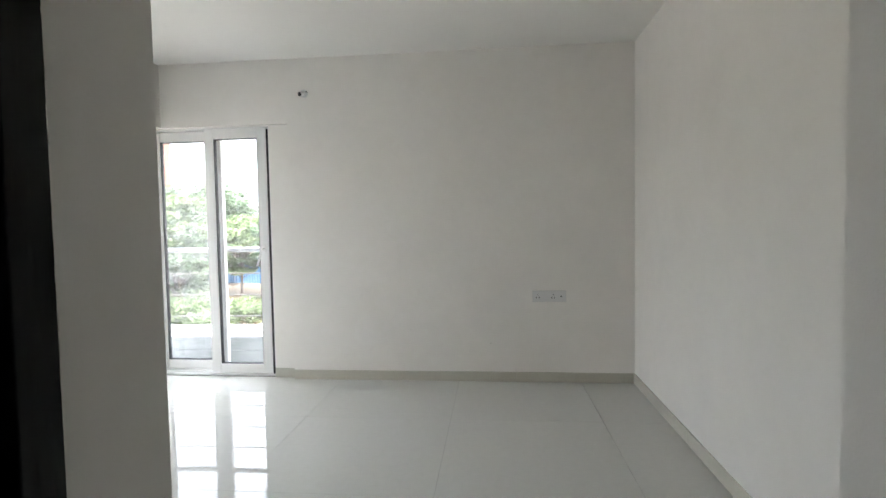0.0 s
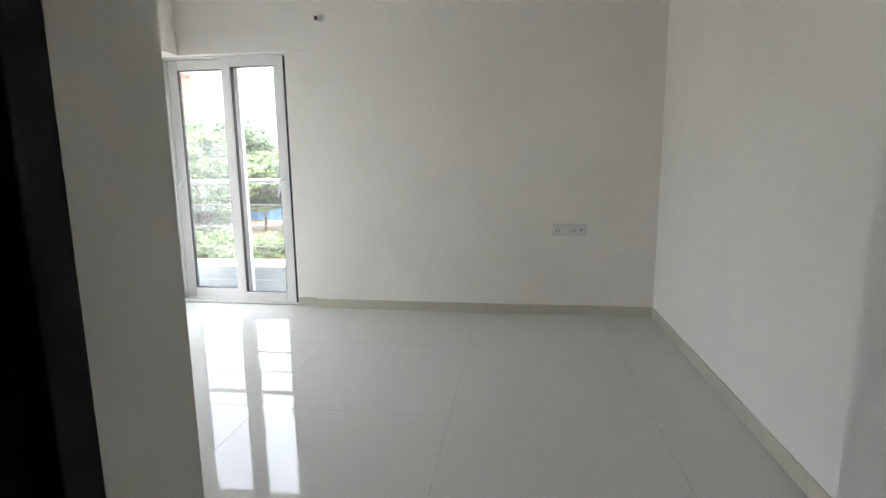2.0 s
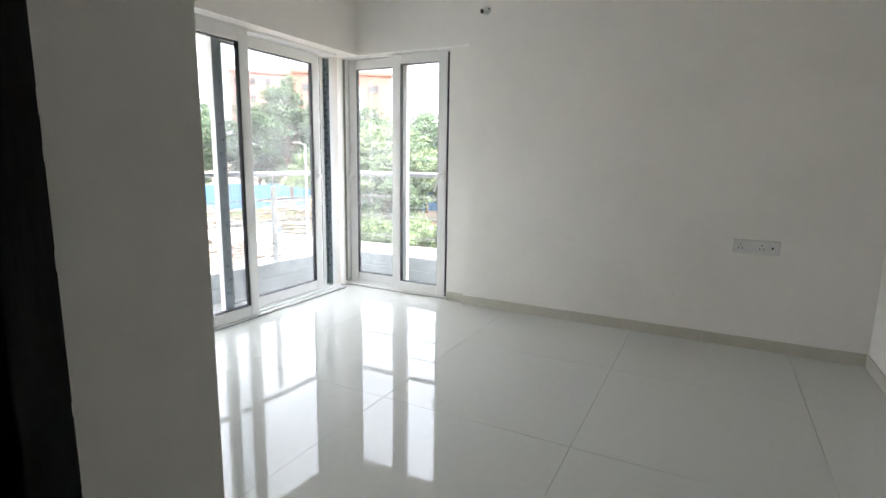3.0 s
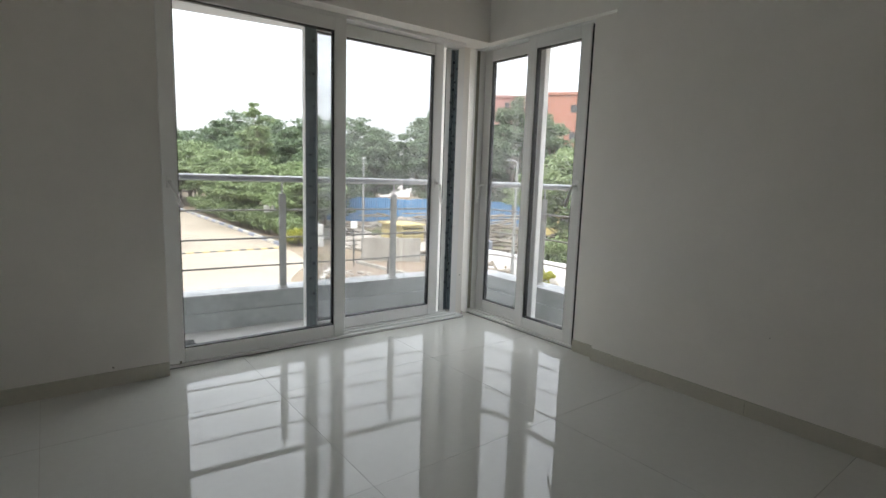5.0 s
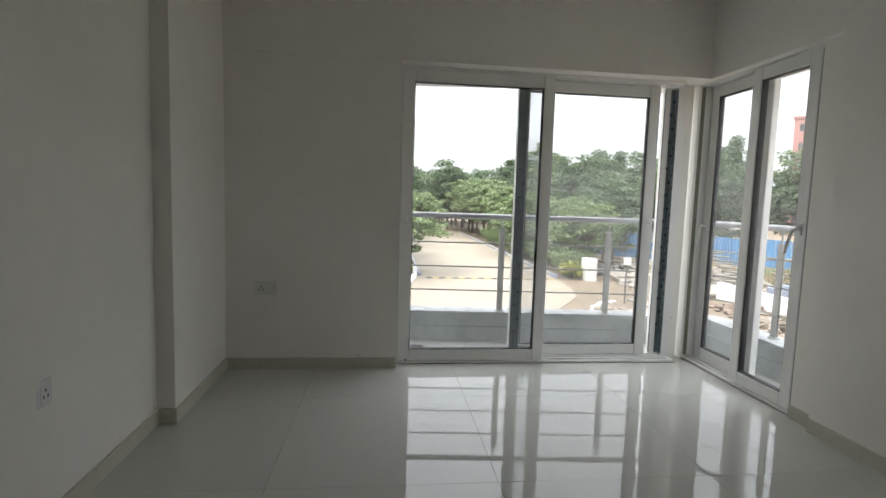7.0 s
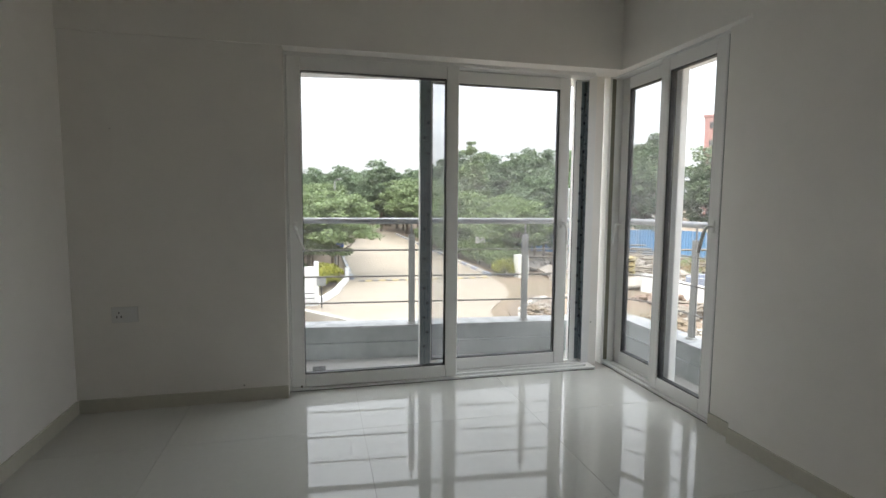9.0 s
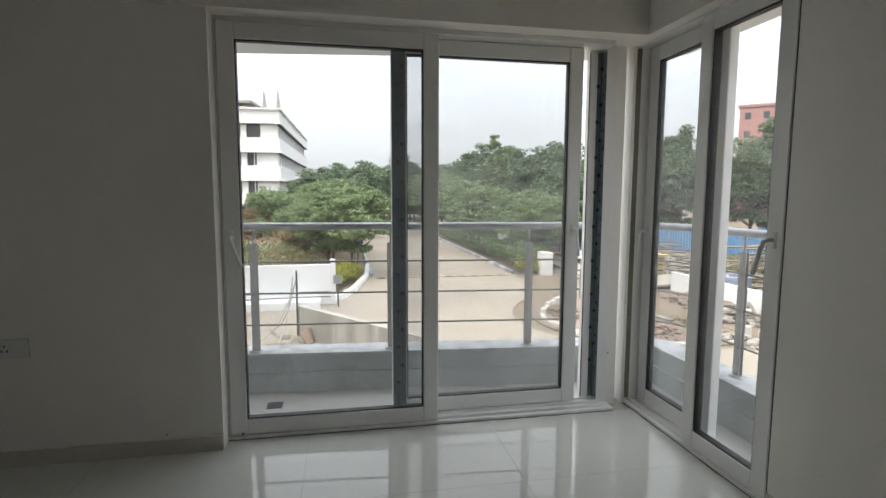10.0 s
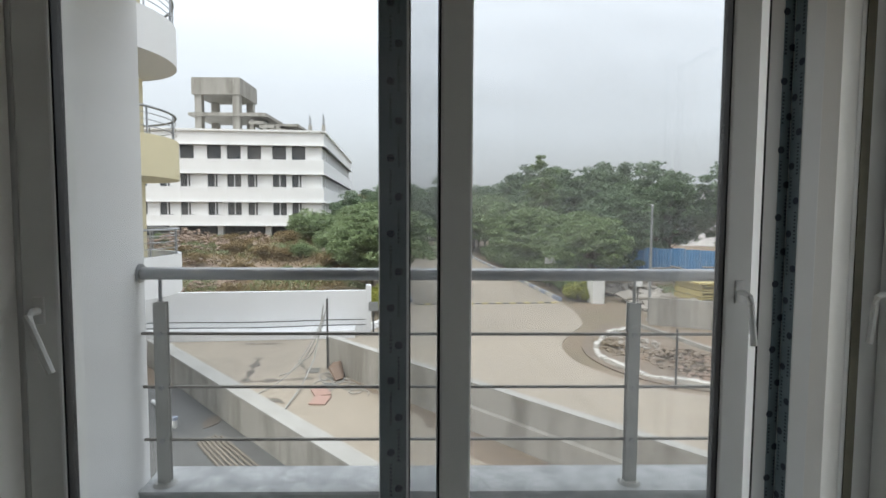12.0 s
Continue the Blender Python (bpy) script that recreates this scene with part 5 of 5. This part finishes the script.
for z0, z1 in rooms:
    part("inner_core", off(lbox(0.35, FRONT, 0.35, DEPTH - 0.3, z0, z1)), M_DARKGLASS_SHADE, office)
    edges = [0.0] + [v for s_ in starts for v in (s_, s_ + 1.5)] + [FRONT]
    for a, b in zip(edges[::2], edges[1::2]):
        part("pier", off(lbox(a, b, 0.0, 0.5, z0, z1)), M_EXTWHITE, office)
    for s_ in starts:
        w = part("window", off(lbox(s_ + 0.002, s_ + 1.498, 0.22, 0.28, z0 + 0.002, z1 - 0.002)), M_DARKGLASS_SHADE, office)
        if z0 < 7:
            part("mullion", off(lbox(s_ + 0.7, s_ + 0.8, 0.17, 0.219, z0 + 0.002, z1 - 0.002)), M_EXTWHITE, w)
            if (s_ * 7) % 2 < 1:
                part("blind", off(lbox(s_ + 0.05, s_ + 0.5, 0.19, 0.215, z0 + 0.05, z1 - 0.05)), M_EXTWHITE, w)
    for k in range(16):
        part("pier", off(lbox(0.0, 0.34, 0.51 + 2.0 * k if k else 0.51, 1.1 + 2.0 * k, z0, z1)), M_EXTWHITE, office)
for k in range(7):
    part("column", off(lbox(0.6 + 5.2 * k, 1.2 + 5.2 * k, 0.6, 1.2, -3.2, 0.4)), M_EXTWHITE, office)
# dark block that stands in for the shade of the open stilt storey
part("dark_stilt_floor", off(lbox(1.0, FRONT, 4.0, DEPTH, -3.2, 0.4)), M_DARKGLASS_SHADE, office)
for a, h in ((0.3, 1.6), (1.9, 1.5)):
    part("column_stub", off(lbox(a, a + 0.4, 5.0, 5.4, 10.95, 10.95 + h)), M_CONCRETE, office)
    for k in range(3):
        part("rebar", off(rod((a + 0.1 + 0.1 * k, -5.2, 10.95 + h), (a + 0.1 + 0.1 * k, -5.2, 11.9 + h + 0.2 * k), 0.03, None, 5)), M_IRON, office)
# raw frame rising behind it
tower = thing("unfinished_block", (-72, -20, 10.9), "unfinished raw concrete frame with stair and open floors", "building")
R2 = lambda b: in_frame(b, (-73.5, -16.9, 0), -95.5)
for a in (0.0, 5.0):
    for d in (0.0, 5.0):
        part("column", R2(lbox(a, a + 0.9, d, d + 0.9, -3, 17.3)), M_CONCRETE, tower)
part("roof_box", R2(lbox(-0.2, 6.2, -0.2, 6.2, 17.3, 19.5)), M_CONCRETE, tower)
part("floor_slab", R2(lbox(-3.6, 6.6, -0.4, 7, 14.5, 14.9)), M_CONCRETE, tower)
part("floor_slab", R2(lbox(-7.5, -2.8, 1.0, 12, 13.4, 13.7)), M_CONCRETE, tower)
for k in range(4):
    part("rail_stub", R2(lbox(1.2 + 0.9 * k, 1.4 + 0.9 * k, 0.2, 0.4, 10.9, 12.2)), M_CONCRETE, tower)
for k in range(5):
    part("column", R2(lbox(-1.8 - 1.7 * k, -1.3 - 1.7 * k, 0.2, 0.8, -3, 14.2 - 0.45 * k)), M_CONCRETE, tower)
    part("stepped_beam", R2(lbox(-3.2 - 1.4 * k, -1.2 - 1.4 * k, 0.0, 5.0, 13.5 - 0.5 * k, 13.9 - 0.5 * k)), M_CONCRETE, tower)
part("stair_flight", R2(prism([(0.4, -3.0), (5.4, -3.0), (5.4, -2.2), (0.4, -2.2)], 11.9, 12.3)), M_CONCRETE, tower)

# neighbouring block with round balconies
block = thing("apartment_block", (-15, -6, GROUND), "white apartment block with round white and cream balconies", "building")
part("wall", box(-16.7, -13.0, -16.0, -4.15, -0.65, 14.0), M_EXTWHITE, block)
part("pilaster", box(-16.9, -16.45, -4.2, -3.9, -0.65, 14.0), M_EXTCREAM, block, "cream painted pilaster")
for x, y in ((-16.2, -8.0), (-13.5, -8.0), (-16.2, -14), (-13.5, -14)):
    part("column", box(x - 0.3, x + 0.3, y - 0.3, y + 0.3, -4.8, -0.65), M_EXTWHITE, block)
CX, CY, CR = -15.0, -4.6, 2.2
for level in range(0, 4):
    z = -0.65 + 2.85 * level
    mat = M_EXTCREAM if level == 1 else M_EXTWHITE
    b = part("balcony", rod((CX, CY, z), (CX, CY, z + 0.12), CR, None, 48), mat, block, "round balcony slab")
    ring = [(CX + CR * math.cos(k * math.tau / 48), CY + CR * math.sin(k * math.tau / 48)) for k in range(25)]
    innr = [(CX + (CR - 0.12) * math.cos(k * math.tau / 48), CY + (CR - 0.12) * math.sin(k * math.tau / 48)) for k in range(25)]
    part("balcony_front", prism(ring + innr[::-1], z + 0.12, z + 0.97), mat, b, "curved cream painted front" if level == 1 else "curved white painted front", True)
    rails = [(CX + (CR - 0.06) * math.cos(k * math.tau / 48), CY + (CR - 0.06) * math.sin(k * math.tau / 48)) for k in range(25)]
    part("handrail", tube([(x, y, z + 1.6) for x, y in rails], 0.03, None, 8), M_STEEL, b, "", True)
    for q in (1.15, 1.3, 1.45):
        part("rail", tube([(x, y, z + q) for x, y in rails], 0.011, None, 6), M_STEEL, b, "", True)
    for k in range(1, 25, 4):
        x, y = rails[k]
        part("baluster", rod((x, y, z + 0.97), (x, y, z + 1.6), 0.022, None, 6), M_STEEL, b)
    part("balcony_door", box(-16.3, -13.6, -4.14, -4.1, z + 0.2, z + 2.3), M_DARKGLASS_SHADE, block)


def far_block(name, x0, y0, x1, y1, depth, base, top, mat, label, floors, bays, strip=None):
    """A far building on a front line, with rows of windows."""
    b = thing(name, (x0, y0, base), label, "building")
    length = math.hypot(x1 - x0, y1 - y0)
    turn = math.degrees(math.atan2(y1 - y0, x1 - x0))

    def f(bm):
        return in_frame(bm, (x0, y0, 0), turn)
    part("wall", f(box(0, length, 0, depth, base, top)), mat, b)
    part("roof_edge", f(box(-0.3, length + 0.3, -0.3, depth, top, top + 0.5)), mat, b)
    for i in range(floors):
        for j in range(bays):
            xx = length * (j + 0.3) / bays
            zz = base + (top - base) * (i + 0.35) / floors
            w = part("window", f(box(xx, xx + length / bays * 0.32, -0.06, 0.02, zz, zz + 1.4)), M_DARKGLASS_SHADE, b)
    if strip:
        part("stair_tower", f(box(strip, strip + 3.2, -1.5, 0.02, base, top - 2.5)), M_GREYPANEL, b, "blue-grey panelled stair tower")
        for i in range(6):
            part("tower_window", f(box(strip + 0.6, strip + 2.6, -1.56, -1.5, base + 3 + 2.6 * i, base + 4.4 + 2.6 * i)), M_PLASTIC, b)
    return b


far_block("orange_building", -71.9, 76.5, -57.0, 87.5, 14, -3.2, 16.8, M_ORANGE, "large orange rendered building with a grey stair tower", 4, 3, 10.6)
far_block("red_building", -97.0, 83.7, -83.0, 97.7, 14, -3.2, 19.6, M_PINK, "large faded red rendered building", 6, 6)
far_block("cream_house", -118, 6.0, -118, -4.0, 12, -3.2, 5.2, M_EXTCREAM, "low cream house beyond the trees", 2, 4)
far_block("white_house", -95, 61, -90, 68, 8, -3.2, 6.5, M_EXTWHITE, "white house beyond the trees", 2, 3)
far_block("white_house", -83, 50, -80, 55, 8, -3.2, 4.5, M_EXTWHITE, "white house beyond the trees", 2, 3)
solid("podium_wall", box(-2.9, 1.4, 4.95, 5.2, -4.8, -0.36), M_EXTWHITE, "plain white outer wall below the balcony", "wall", "structure")


# ---- floor tiles, last in the file ----
TX = [-3.02, -2.20, -1.22, -0.24, 0.74, X_E + 0.02]
TY = [-2.5, -1.48, -0.50, 0.48, 1.46, 2.44, 3.42, 4.318]


def floor_tile(x0, x1, y0, y1):
    made = box(x0 + 0.0008, x1 - 0.0008, y0 + 0.0008, y1 - 0.0008, -0.0034, 0.0)
    part("tile", made, M_TILE, floor)


for i in range(len(TX) - 1):
    for j in range(len(TY) - 1):
        if TY[j + 1] < 0.7 and (TX[i + 1] < -0.5 or TX[i] > 0.9):
            continue
        x0, y1 = TX[i], TY[j + 1]
        if i == 0:
            x0 = -2.839 if TY[j] > 1.0 else -2.75
        floor_tile(x0, TX[i + 1], TY[j], y1)
